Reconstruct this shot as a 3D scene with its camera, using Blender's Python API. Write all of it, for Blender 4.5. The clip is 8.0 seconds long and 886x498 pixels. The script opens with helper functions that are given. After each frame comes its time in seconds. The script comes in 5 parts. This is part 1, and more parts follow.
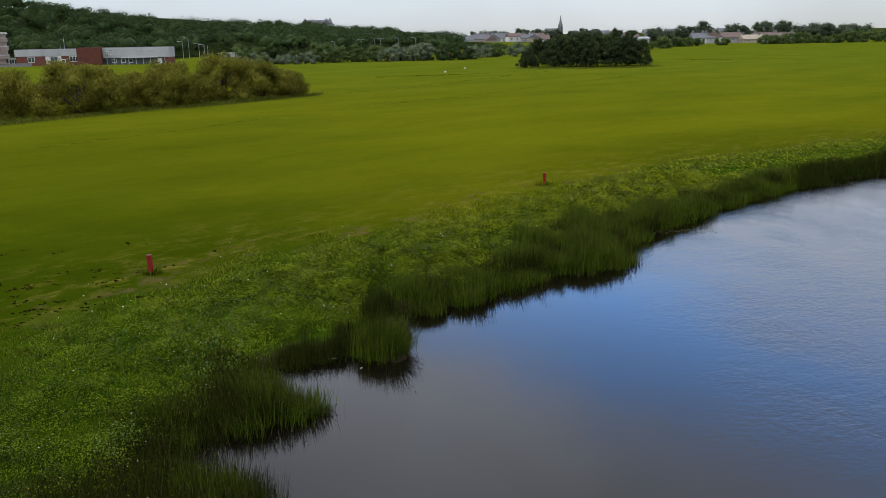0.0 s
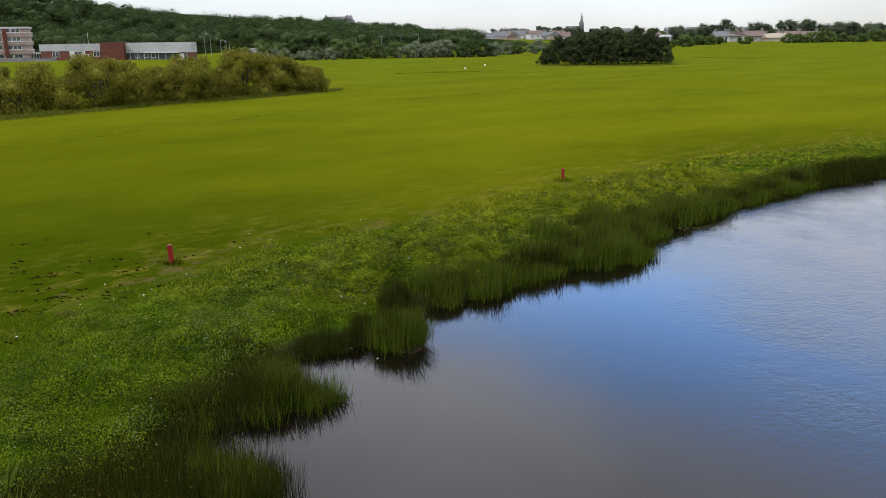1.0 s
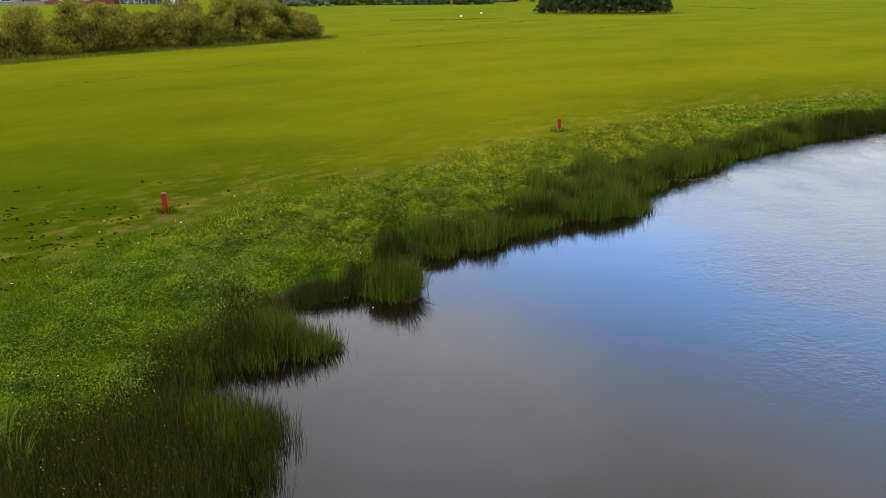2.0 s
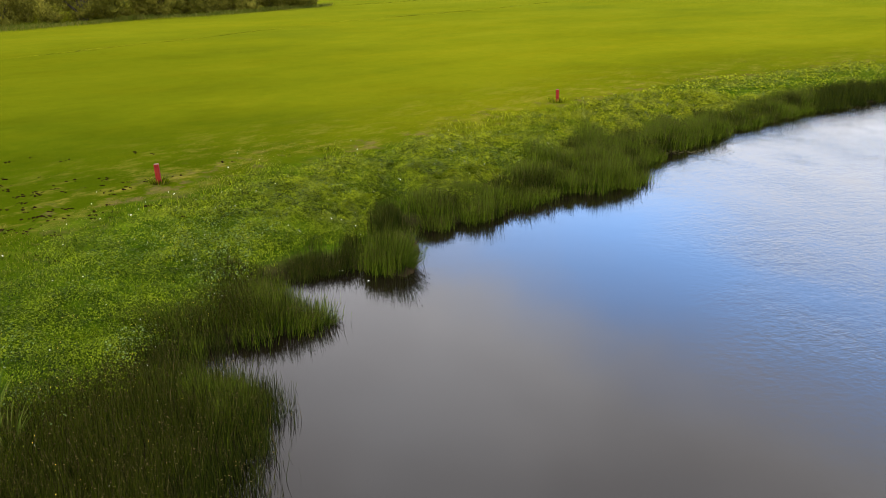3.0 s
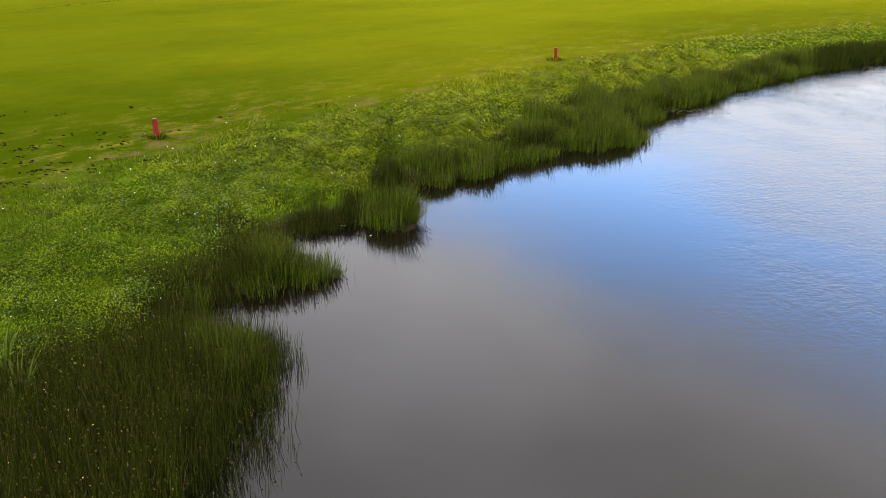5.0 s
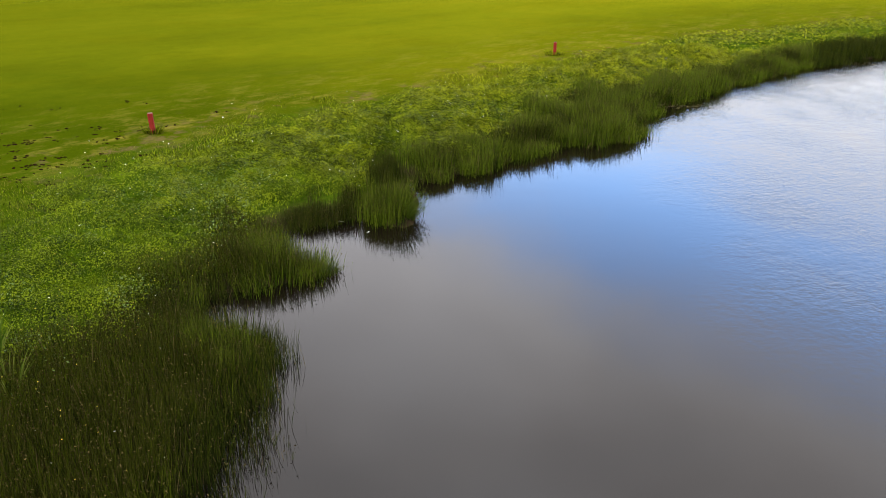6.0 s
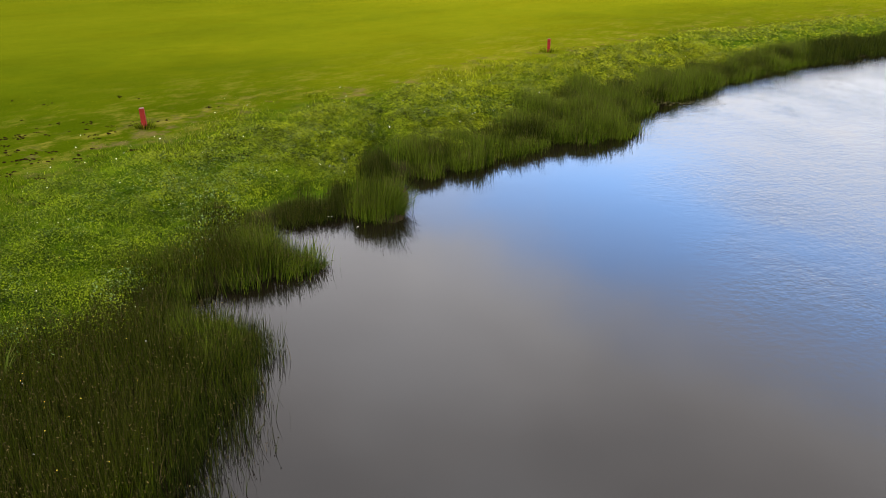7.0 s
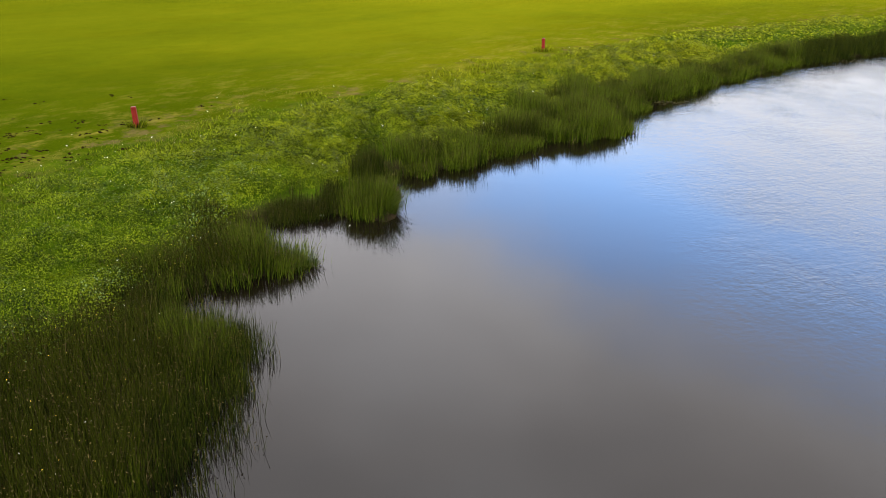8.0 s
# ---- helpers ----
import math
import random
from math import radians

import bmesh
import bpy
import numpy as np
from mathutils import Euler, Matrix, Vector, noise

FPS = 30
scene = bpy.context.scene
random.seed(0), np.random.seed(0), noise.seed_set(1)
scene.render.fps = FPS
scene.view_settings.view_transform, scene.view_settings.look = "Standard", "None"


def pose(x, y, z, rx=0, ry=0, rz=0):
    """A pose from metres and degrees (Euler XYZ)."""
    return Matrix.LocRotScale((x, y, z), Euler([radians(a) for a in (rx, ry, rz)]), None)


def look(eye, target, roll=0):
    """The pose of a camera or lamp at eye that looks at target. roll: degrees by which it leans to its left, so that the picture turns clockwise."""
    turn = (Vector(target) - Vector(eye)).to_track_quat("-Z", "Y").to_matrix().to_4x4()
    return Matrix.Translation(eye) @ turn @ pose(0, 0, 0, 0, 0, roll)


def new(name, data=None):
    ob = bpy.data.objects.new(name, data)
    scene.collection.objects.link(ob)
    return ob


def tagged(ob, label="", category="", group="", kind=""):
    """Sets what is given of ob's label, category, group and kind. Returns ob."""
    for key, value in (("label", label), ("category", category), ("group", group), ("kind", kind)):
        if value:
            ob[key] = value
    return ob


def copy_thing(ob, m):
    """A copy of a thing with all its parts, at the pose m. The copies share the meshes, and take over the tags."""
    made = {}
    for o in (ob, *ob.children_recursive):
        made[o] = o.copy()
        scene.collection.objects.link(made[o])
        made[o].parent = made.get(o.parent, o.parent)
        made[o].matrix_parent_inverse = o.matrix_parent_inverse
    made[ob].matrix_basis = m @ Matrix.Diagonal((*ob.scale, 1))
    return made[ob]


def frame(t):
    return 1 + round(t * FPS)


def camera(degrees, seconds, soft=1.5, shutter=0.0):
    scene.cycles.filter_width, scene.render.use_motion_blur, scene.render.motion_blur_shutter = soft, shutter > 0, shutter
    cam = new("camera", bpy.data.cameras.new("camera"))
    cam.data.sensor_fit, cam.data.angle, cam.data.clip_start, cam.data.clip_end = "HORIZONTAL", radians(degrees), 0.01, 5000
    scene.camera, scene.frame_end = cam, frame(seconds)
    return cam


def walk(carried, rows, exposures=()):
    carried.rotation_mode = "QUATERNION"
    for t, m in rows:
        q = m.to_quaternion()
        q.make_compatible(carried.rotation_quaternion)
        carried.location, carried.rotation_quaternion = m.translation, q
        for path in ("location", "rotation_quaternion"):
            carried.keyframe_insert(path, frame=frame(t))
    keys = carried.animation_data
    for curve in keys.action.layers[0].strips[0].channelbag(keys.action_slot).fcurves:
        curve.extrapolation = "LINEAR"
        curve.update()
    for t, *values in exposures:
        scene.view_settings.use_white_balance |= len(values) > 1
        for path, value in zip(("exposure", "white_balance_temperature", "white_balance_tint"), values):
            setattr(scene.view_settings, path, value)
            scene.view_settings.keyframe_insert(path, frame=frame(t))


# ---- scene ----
cam = camera(57.7, 8.0, 0.7)
PATH = [
    (0, (0.052, 0.13, 5.391), (0.048, 2.063, 4.881), -1.1),
    (0.5, (0.049, 0.065, 5.372), (0.004, 1.998, 4.863), -1.0),
    (1, (0.07, 0.04, 5.32), (0.021, 1.972, 4.804), -0.8),
    (1.5, (0.045, 0.002, 5.307), (0.002, 1.917, 4.731), -0.5),
    (3, (0.045, 0.203, 5.283), (0.019, 2.076, 4.582), -0.1),
    (3.5, (-0.002, 0.172, 5.275), (-0.025, 2.033, 4.544), -0.0),
    (4, (-0.056, 0.088, 5.239), (-0.076, 1.942, 4.488), 0.1),
    (4.5, (-0.123, 0.077, 5.199), (-0.133, 1.921, 4.427), 0.3),
    (6, (-0.138, 0.246, 5.156), (-0.137, 2.08, 4.357), 0.6),
    (6.5, (-0.055, 0.256, 5.137), (-0.052, 2.088, 4.334), 0.7),
    (7, (0.012, 0.199, 5.131), (0.018, 2.03, 4.327), 0.8),
    (7.5, (0.064, 0.195, 5.102), (0.075, 2.027, 4.3), 0.8),
    (8, (0.079, 0.233, 5.086), (0.094, 2.065, 4.283), 0.9),
]
EXPOSURES = [(0, -1.0, 5900, 9), (0.5, -0.72, 6050, 9), (1, -0.63, 6150, 10), (1.5, -0.63, 6200, 10), (1.7, -0.50, 6250, 10), (3, 0.03, 6500, 11), (3.5, 0.08, 6500, 11), (4.5, 0.08, 6500, 11), (6, 0.08, 6550, 11), (8, 0.08, 6620, 11)]
walk(cam, [(t, look(eye, aim, lean)) for t, eye, aim, lean in PATH], EXPOSURES)

# ---- sky and sun: high broken cloud with one blue clearing ahead ----
SUN_ELEVATION, SUN_TURN = 44.0, -128.0      # degrees; turn from straight ahead, clockwise positive


def sky():
    w = bpy.data.worlds.new("sky")
    scene.world = w
    w.use_nodes = True
    nt = w.node_tree
    n, link = nt.nodes, nt.links.new
    tex = n.new("ShaderNodeTexSky")
    tex.sky_type, tex.sun_disc = "NISHITA", False
    tex.sun_elevation, tex.sun_rotation = radians(SUN_ELEVATION), radians(SUN_TURN)
    tex.air_density, tex.dust_density, tex.ozone_density = 1.2, 0.2, 4.0
    blue = n.new("ShaderNodeVectorMath")
    blue.operation = "MULTIPLY"
    link(tex.outputs[0], blue.inputs[0])
    blue.inputs[1].default_value = (0.96, 1.06, 1.22)
    # the cloud sheet is a flat layer: directions are spread over a plane overhead
    co = n.new("ShaderNodeTexCoord")
    sep = n.new("ShaderNodeSeparateXYZ")
    link(co.outputs["Generated"], sep.inputs[0])
    up = n.new("ShaderNodeMath")
    up.operation = "ADD"
    link(sep.outputs[2], up.inputs[0])
    up.inputs[1].default_value = 0.12
    flat = n.new("ShaderNodeCombineXYZ")
    for i in (0, 1):
        d = n.new("ShaderNodeMath")
        d.operation = "DIVIDE"
        link(sep.outputs[i], d.inputs[0])
        link(up.outputs[0], d.inputs[1])
        link(d.outputs[0], flat.inputs[i])
    big = n.new("ShaderNodeTexNoise")
    big.inputs["Scale"].default_value, big.inputs["Detail"].default_value, big.inputs["Roughness"].default_value = 1.1, 7, 0.55
    link(flat.outputs[0], big.inputs["Vector"])
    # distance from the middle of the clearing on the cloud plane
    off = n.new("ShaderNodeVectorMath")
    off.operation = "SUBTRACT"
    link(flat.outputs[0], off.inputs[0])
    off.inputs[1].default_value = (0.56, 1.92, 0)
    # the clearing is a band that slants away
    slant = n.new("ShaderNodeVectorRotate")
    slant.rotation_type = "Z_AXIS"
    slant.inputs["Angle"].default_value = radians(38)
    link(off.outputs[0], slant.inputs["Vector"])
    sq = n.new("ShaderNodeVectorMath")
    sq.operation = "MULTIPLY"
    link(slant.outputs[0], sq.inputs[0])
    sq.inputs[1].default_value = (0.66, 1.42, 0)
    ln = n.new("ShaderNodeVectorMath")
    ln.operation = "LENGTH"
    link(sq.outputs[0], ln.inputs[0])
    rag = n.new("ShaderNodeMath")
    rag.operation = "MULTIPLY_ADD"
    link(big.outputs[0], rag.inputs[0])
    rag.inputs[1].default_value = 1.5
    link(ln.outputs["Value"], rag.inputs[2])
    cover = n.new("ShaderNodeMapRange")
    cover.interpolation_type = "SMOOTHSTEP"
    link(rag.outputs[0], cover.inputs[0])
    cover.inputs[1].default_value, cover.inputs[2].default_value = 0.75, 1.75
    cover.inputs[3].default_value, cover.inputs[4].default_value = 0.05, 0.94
    tone = n.new("ShaderNodeValToRGB")
    e = tone.color_ramp.elements
    e[0].position, e[0].color = 0.34, (0.74, 0.705, 0.69, 1)
    e[1].position, e[1].color = 0.64, (1.0, 0.98, 0.985, 1)
    folds = n.new("ShaderNodeTexNoise")
    folds.inputs["Scale"].default_value, folds.inputs["Detail"].default_value, folds.inputs["Roughness"].default_value = 2.6, 4, 0.45
    rise = n.new("ShaderNodeVectorMath")
    rise.operation = "MULTIPLY_ADD"
    link(co.outputs["Generated"], rise.inputs[0])
    rise.inputs[1].default_value = (1.0, 1.0, 1.7)
    rise.inputs[2].default_value = (0, 0, 0)
    shift = n.new("ShaderNodeMapping")
    shift.inputs["Location"].default_value = (3.7, 1.2, 0)
    link(rise.outputs[0], shift.inputs[0])
    link(shift.outputs[0], folds.inputs["Vector"])
    # a heavier bank of cloud higher up, to the left of the clearing
    apart = n.new("ShaderNodeVectorMath")
    apart.operation = "DISTANCE"
    link(flat.outputs[0], apart.inputs[0])
    apart.inputs[1].default_value = (-0.55, 0.85, 0)
    bank = n.new("ShaderNodeMapRange")
    bank.interpolation_type = "SMOOTHSTEP"
    link(apart.outputs["Value"], bank.inputs[0])
    bank.inputs[1].default_value, bank.inputs[2].default_value = 0.15, 0.95
    bank.inputs[3].default_value, bank.inputs[4].default_value = -0.15, 0.06
    darkened = n.new("ShaderNodeMath")
    darkened.operation = "ADD"
    link(folds.outputs[0], darkened.inputs[0])
    link(bank.outputs[0], darkened.inputs[1])
    link(darkened.outputs[0], tone.inputs[0])
    gain = n.new("ShaderNodeVectorMath")
    gain.operation = "SCALE"
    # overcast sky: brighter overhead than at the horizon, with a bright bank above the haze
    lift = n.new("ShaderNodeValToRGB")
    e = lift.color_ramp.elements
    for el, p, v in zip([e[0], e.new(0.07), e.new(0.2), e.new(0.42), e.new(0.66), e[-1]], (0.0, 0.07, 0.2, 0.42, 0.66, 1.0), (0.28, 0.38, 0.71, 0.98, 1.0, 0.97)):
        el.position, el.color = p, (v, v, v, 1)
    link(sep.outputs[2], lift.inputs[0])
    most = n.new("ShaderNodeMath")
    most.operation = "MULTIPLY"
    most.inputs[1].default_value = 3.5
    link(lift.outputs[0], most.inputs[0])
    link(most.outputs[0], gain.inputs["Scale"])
    link(tone.outputs[0], gain.inputs[0])
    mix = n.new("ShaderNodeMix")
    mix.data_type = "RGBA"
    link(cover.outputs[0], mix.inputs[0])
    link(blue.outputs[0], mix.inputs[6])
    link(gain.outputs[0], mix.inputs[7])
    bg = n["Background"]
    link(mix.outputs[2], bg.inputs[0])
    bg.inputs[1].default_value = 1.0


sky()
sun = new("sun", bpy.data.lights.new("sun", "SUN"))
sun.data.energy, sun.data.angle, sun.data.color = 3.2, radians(4), (1.0, 0.95, 0.86)
_a, _e = radians(SUN_TURN), radians(SUN_ELEVATION)
sun.matrix_basis = look((100 * math.sin(_a) * math.cos(_e), 100 * math.cos(_a) * math.cos(_e), 100 * math.sin(_e)), (0, 0, 0))


# ---- materials ----
class Nodes:
    """A small writer of node materials."""

    def __init__(self, name):
        self.m = bpy.data.materials.new(name)
        self.m.use_nodes = True
        self.t = self.m.node_tree
        self.b = self.t.nodes["Principled BSDF"]
        self.geo = self.t.nodes.new("ShaderNodeNewGeometry")
        self.out = self.t.nodes["Material Output"]

    def link(self, a, b):
        self.t.links.new(a, b)

    def set(self, **kw):
        for k, v in kw.items():
            self.b.inputs[k.replace("_", " ")].default_value = v
        return self

    def noise(self, scale, detail=4, rough=0.55, stretch=(1, 1, 1), turn=0.0):
        mp = self.t.nodes.new("ShaderNodeMapping")
        mp.vector_type = "TEXTURE"
        mp.inputs["Scale"].default_value = tuple(1 / v for v in stretch)
        mp.inputs["Rotation"].default_value = (0, 0, radians(turn))
        self.link(self.geo.outputs["Position"], mp.inputs[0])
        nz = self.t.nodes.new("ShaderNodeTexNoise")
        nz.inputs["Scale"].default_value, nz.inputs["Detail"].default_value, nz.inputs["Roughness"].default_value = scale, detail, rough
        self.link(mp.outputs[0], nz.inputs["Vector"])
        return nz.outputs[0]

    def ramp(self, fac, *stops):
        r = self.t.nodes.new("ShaderNodeValToRGB")
        e = r.color_ramp.elements
        while len(e) < len(stops):
            e.new(0.5)
        for el, (p, c) in zip(e, stops):
            el.position, el.color = p, (*c, 1) if len(c) == 3 else c
        self.link(fac, r.inputs[0])
        return r.outputs[0]

    def span(self, fac, a, b, lo=0.0, hi=1.0):
        r = self.t.nodes.new("ShaderNodeMapRange")
        self.link(fac, r.inputs[0])
        r.inputs[1].default_value, r.inputs[2].default_value, r.inputs[3].default_value, r.inputs[4].default_value = a, b, lo, hi
        return r.outputs[0]

    def math(self, op, a, b):
        r = self.t.nodes.new("ShaderNodeMath")
        r.operation = op
        for s, v in zip(r.inputs, (a, b)):
            if isinstance(v, (int, float)):
                s.default_value = v
            else:
                self.link(v, s)
        return r.outputs[0]

    def mix(self, fac, a, b, mode="MIX"):
        r = self.t.nodes.new("ShaderNodeMix")
        r.data_type, r.blend_type = "RGBA", mode
        for s, v in ((r.inputs[0], fac), (r.inputs[6], a), (r.inputs[7], b)):
            if isinstance(v, (int, float)):
                s.default_value = v
            elif isinstance(v, tuple):
                s.default_value = (*v, 1)
            else:
                self.link(v, s)
        return r.outputs[2]

    def attr(self, name):
        a = self.t.nodes.new("ShaderNodeAttribute")
        a.attribute_name = name
        return a.outputs["Fac"]

    def bump(self, height, strength, distance):
        r = self.t.nodes.new("ShaderNodeBump")
        r.inputs["Distance"].default_value = distance
        if isinstance(strength, (int, float)):
            r.inputs["Strength"].default_value = strength
        else:
            self.link(strength, r.inputs["Strength"])
        self.link(height, r.inputs["Height"])
        self.link(r.outputs[0], self.b.inputs["Normal"])
        return r

    def color(self, c):
        self.link(c, self.b.inputs["Base Color"])
        return self


def plant(name, dark, mid, light, scale=1.2, glow=0.3, rough=0.55, tip=None, vary=0.7, older=None, drifts=0.5):
    """Leaves or stems: each piece has a tone of its own, drifting slowly over the plant; thin, so light comes through."""
    n = Nodes(name)
    dark, mid, light = [tuple(0.55 * v for v in c) for c in (dark, mid, light)]
    tone = n.math("ADD", n.math("MULTIPLY", n.math("SUBTRACT", n.geo.outputs["Random Per Island"], 0.5), vary), n.math("ADD", 0.55 - 0.5 * drifts, n.math("MULTIPLY", n.noise(scale, 4, 0.62), drifts)))
    c = n.ramp(tone, (0.15, dark), (0.5, mid), (0.85, light))
    if older:  # yellower with distance along the bank, in drifts
        sep = n.t.nodes.new("ShaderNodeSeparateXYZ")
        n.link(n.geo.outputs["Position"], sep.inputs[0])
        drift = n.math("ADD", sep.outputs[1], n.math("MULTIPLY", n.math("SUBTRACT", n.noise(0.45, 4, 0.6), 0.5), 16.0))
        yellow = n.ramp(tone, *[(p, tuple(0.55 * v for v in k)) for p, k in zip((0.15, 0.5, 0.85), older)])
        c = n.mix(n.span(drift, 12.0, 24.0), c, yellow)
    if tip:
        c = n.mix(n.math("MULTIPLY", n.span(n.attr("along"), 0.55, 1.0), 0.8), c, tuple(0.5 * v for v in tip))
    n.color(c).set(Roughness=rough, Specular_IOR_Level=0.03)
    tr = n.t.nodes.new("ShaderNodeBsdfTranslucent")
    n.link(c, tr.inputs[0])
    mx = n.t.nodes.new("ShaderNodeMixShader")
    mx.inputs[0].default_value = glow
    n.link(n.b.outputs[0], mx.inputs[1])
    n.link(tr.outputs[0], mx.inputs[2])
    n.link(mx.outputs[0], n.out.inputs[0])
    return n.m


def plain(name, a, b, scale=3.0, rough=0.8, metal=0.0, bump=0.0, stretch=(1, 1, 1)):
    """A dull surface of two tones, coarse and fine."""
    n = Nodes(name)
    f = n.math("ADD", n.math("MULTIPLY", n.noise(scale, 5, 0.6, stretch), 0.7), n.math("MULTIPLY", n.noise(scale * 9, 2, 0.5, stretch), 0.3))
    a, b = [tuple(0.62 * v for v in c) for c in (a, b)]
    n.color(n.ramp(f, (0.32, a), (0.68, b))).set(Roughness=rough, Metallic=metal, Specular_IOR_Level=0.2)
    if bump:
        n.bump(f, 0.5, bump)
    return n.m


def ground_material():
    n = Nodes("turf_and_bank")
    inland = n.attr("inland")
    # mown turf: broad yellow and green drifts, streaks along the mowing, fine mottling
    drift = n.noise(0.13, 4, 0.6, (0.6, 1.3, 1), 38)
    streak = n.noise(1.1, 7, 0.66, (0.5, 1.2, 1), 38)
    fine = n.noise(7.0, 5, 0.7)
    grain = n.noise(45.0, 3, 0.7)
    f = n.math("ADD", n.math("MULTIPLY", drift, 0.72), n.math("MULTIPLY", streak, 0.28))
    turf = n.ramp(f, (0.34, TURF[0]), (0.5, TURF[1]), (0.66, TURF[2]))
    turf = n.mix(n.span(fine, 0.35, 0.65, 0.0, 0.5), turf, n.mix(0.7, turf, TURF[3]))
    turf = n.mix(n.span(n.noise(2.3, 6, 0.75, (0.6, 1.2, 1), 38), 0.4, 0.66, 0.0, 0.34), turf, n.mix(1.0, turf, (0.62, 0.78, 0.6), "MULTIPLY"))
    turf = n.mix(n.span(grain, 0.35, 0.65, 0.0, 0.6), turf, n.mix(1.0, turf, (0.5, 0.56, 0.4), "MULTIPLY"))
    # greener and darker towards the pond
    from_pond = n.math("ADD", inland, n.math("MULTIPLY", n.math("SUBTRACT", n.noise(0.3, 3, 0.6), 0.5), 6.0))
    turf = n.mix(n.span(from_pond, 13.0, 4.5), turf, n.mix(1.0, turf, (0.66, 0.70, 0.65), "MULTIPLY"))
    # duller, browner drifts across the fairway
    turf = n.mix(n.span(n.noise(0.42, 6, 0.68, (0.7, 1.2, 1), 20), 0.46, 0.64, 0.0, 0.5), turf, n.mix(1.0, turf, (1.0, 0.92, 0.8), "MULTIPLY"))
    # turf colour turns greener and bluer with distance, 40 to 120 m
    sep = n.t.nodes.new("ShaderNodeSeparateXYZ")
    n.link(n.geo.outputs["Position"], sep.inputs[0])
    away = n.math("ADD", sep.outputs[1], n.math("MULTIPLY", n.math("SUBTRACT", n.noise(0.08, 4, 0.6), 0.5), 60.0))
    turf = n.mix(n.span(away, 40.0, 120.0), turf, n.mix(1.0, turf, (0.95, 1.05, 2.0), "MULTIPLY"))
    # a broad patch of darker, greener turf with a ragged edge
    gap = n.t.nodes.new("ShaderNodeVectorMath")
    gap.operation = "DISTANCE"
    n.link(n.geo.outputs["Position"], gap.inputs[0])
    gap.inputs[1].default_value = (-9.6, 13.8, 0.5)
    dark_patch = n.math("ADD", gap.outputs["Value"], n.math("MULTIPLY", n.math("SUBTRACT", n.noise(0.7, 6, 0.7), 0.5), 7.0))
    turf = n.mix(n.span(dark_patch, 13.5, 3.5), turf, n.mix(1.0, turf, (0.46, 0.60, 0.5), "MULTIPLY"))
    # a second, larger and duller patch of the fairway behind it
    darkened = n.t.nodes.new("ShaderNodeVectorMath")
    darkened.operation = "DISTANCE"
    n.link(n.geo.outputs["Position"], darkened.inputs[0])
    darkened.inputs[1].default_value = (-17, 29, 0.5)
    dull = n.math("ADD", darkened.outputs["Value"], n.math("MULTIPLY", n.math("SUBTRACT", n.noise(0.25, 5, 0.65), 0.5), 9.0))
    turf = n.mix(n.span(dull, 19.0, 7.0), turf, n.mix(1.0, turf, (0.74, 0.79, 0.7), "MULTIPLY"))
    # worn, strawy places along the edge of the mown part
    straw = n.math("MULTIPLY", n.span(n.noise(1.5, 8, 0.8, (0.7, 1.25, 1), 46), 0.50, 0.72), n.math("MULTIPLY", n.span(inland, 2.6, 4.2), n.span(inland, 10.0, 5.5)))
    turf = n.mix(n.math("MULTIPLY", straw, 0.7), turf, (0.150, 0.122, 0.02))
    # trodden bare patches where the mowing stops
    bare = n.math("MULTIPLY", n.span(n.noise(1.3, 7, 0.72), 0.545, 0.63), n.math("MULTIPLY", n.span(inland, 2.4, 3.4), n.span(inland, 6.6, 5.0)))
    turf = n.mix(n.math("MULTIPLY", bare, 0.75), turf, (0.075, 0.052, 0.022))
    # rough bank under the weeds; shade of the gaps put into its dark tones
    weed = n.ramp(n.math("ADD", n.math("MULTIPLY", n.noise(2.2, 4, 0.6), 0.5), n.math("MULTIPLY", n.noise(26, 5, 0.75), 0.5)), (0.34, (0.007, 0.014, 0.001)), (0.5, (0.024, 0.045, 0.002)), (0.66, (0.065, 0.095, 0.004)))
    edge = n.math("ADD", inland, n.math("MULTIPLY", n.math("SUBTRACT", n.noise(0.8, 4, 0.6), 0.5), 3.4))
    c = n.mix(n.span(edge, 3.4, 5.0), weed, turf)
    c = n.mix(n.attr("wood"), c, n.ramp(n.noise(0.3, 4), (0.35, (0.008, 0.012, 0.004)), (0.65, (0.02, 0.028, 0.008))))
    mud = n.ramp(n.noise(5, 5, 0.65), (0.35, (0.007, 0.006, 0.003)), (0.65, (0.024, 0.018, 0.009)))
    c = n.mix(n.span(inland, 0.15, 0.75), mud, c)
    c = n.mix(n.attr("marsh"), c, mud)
    n.color(c).set(Roughness=1.0, Specular_IOR_Level=0.0)
    n.bump(n.math("ADD", fine, n.math("MULTIPLY", grain, 0.6)), 0.6, 0.03)
    return n.m


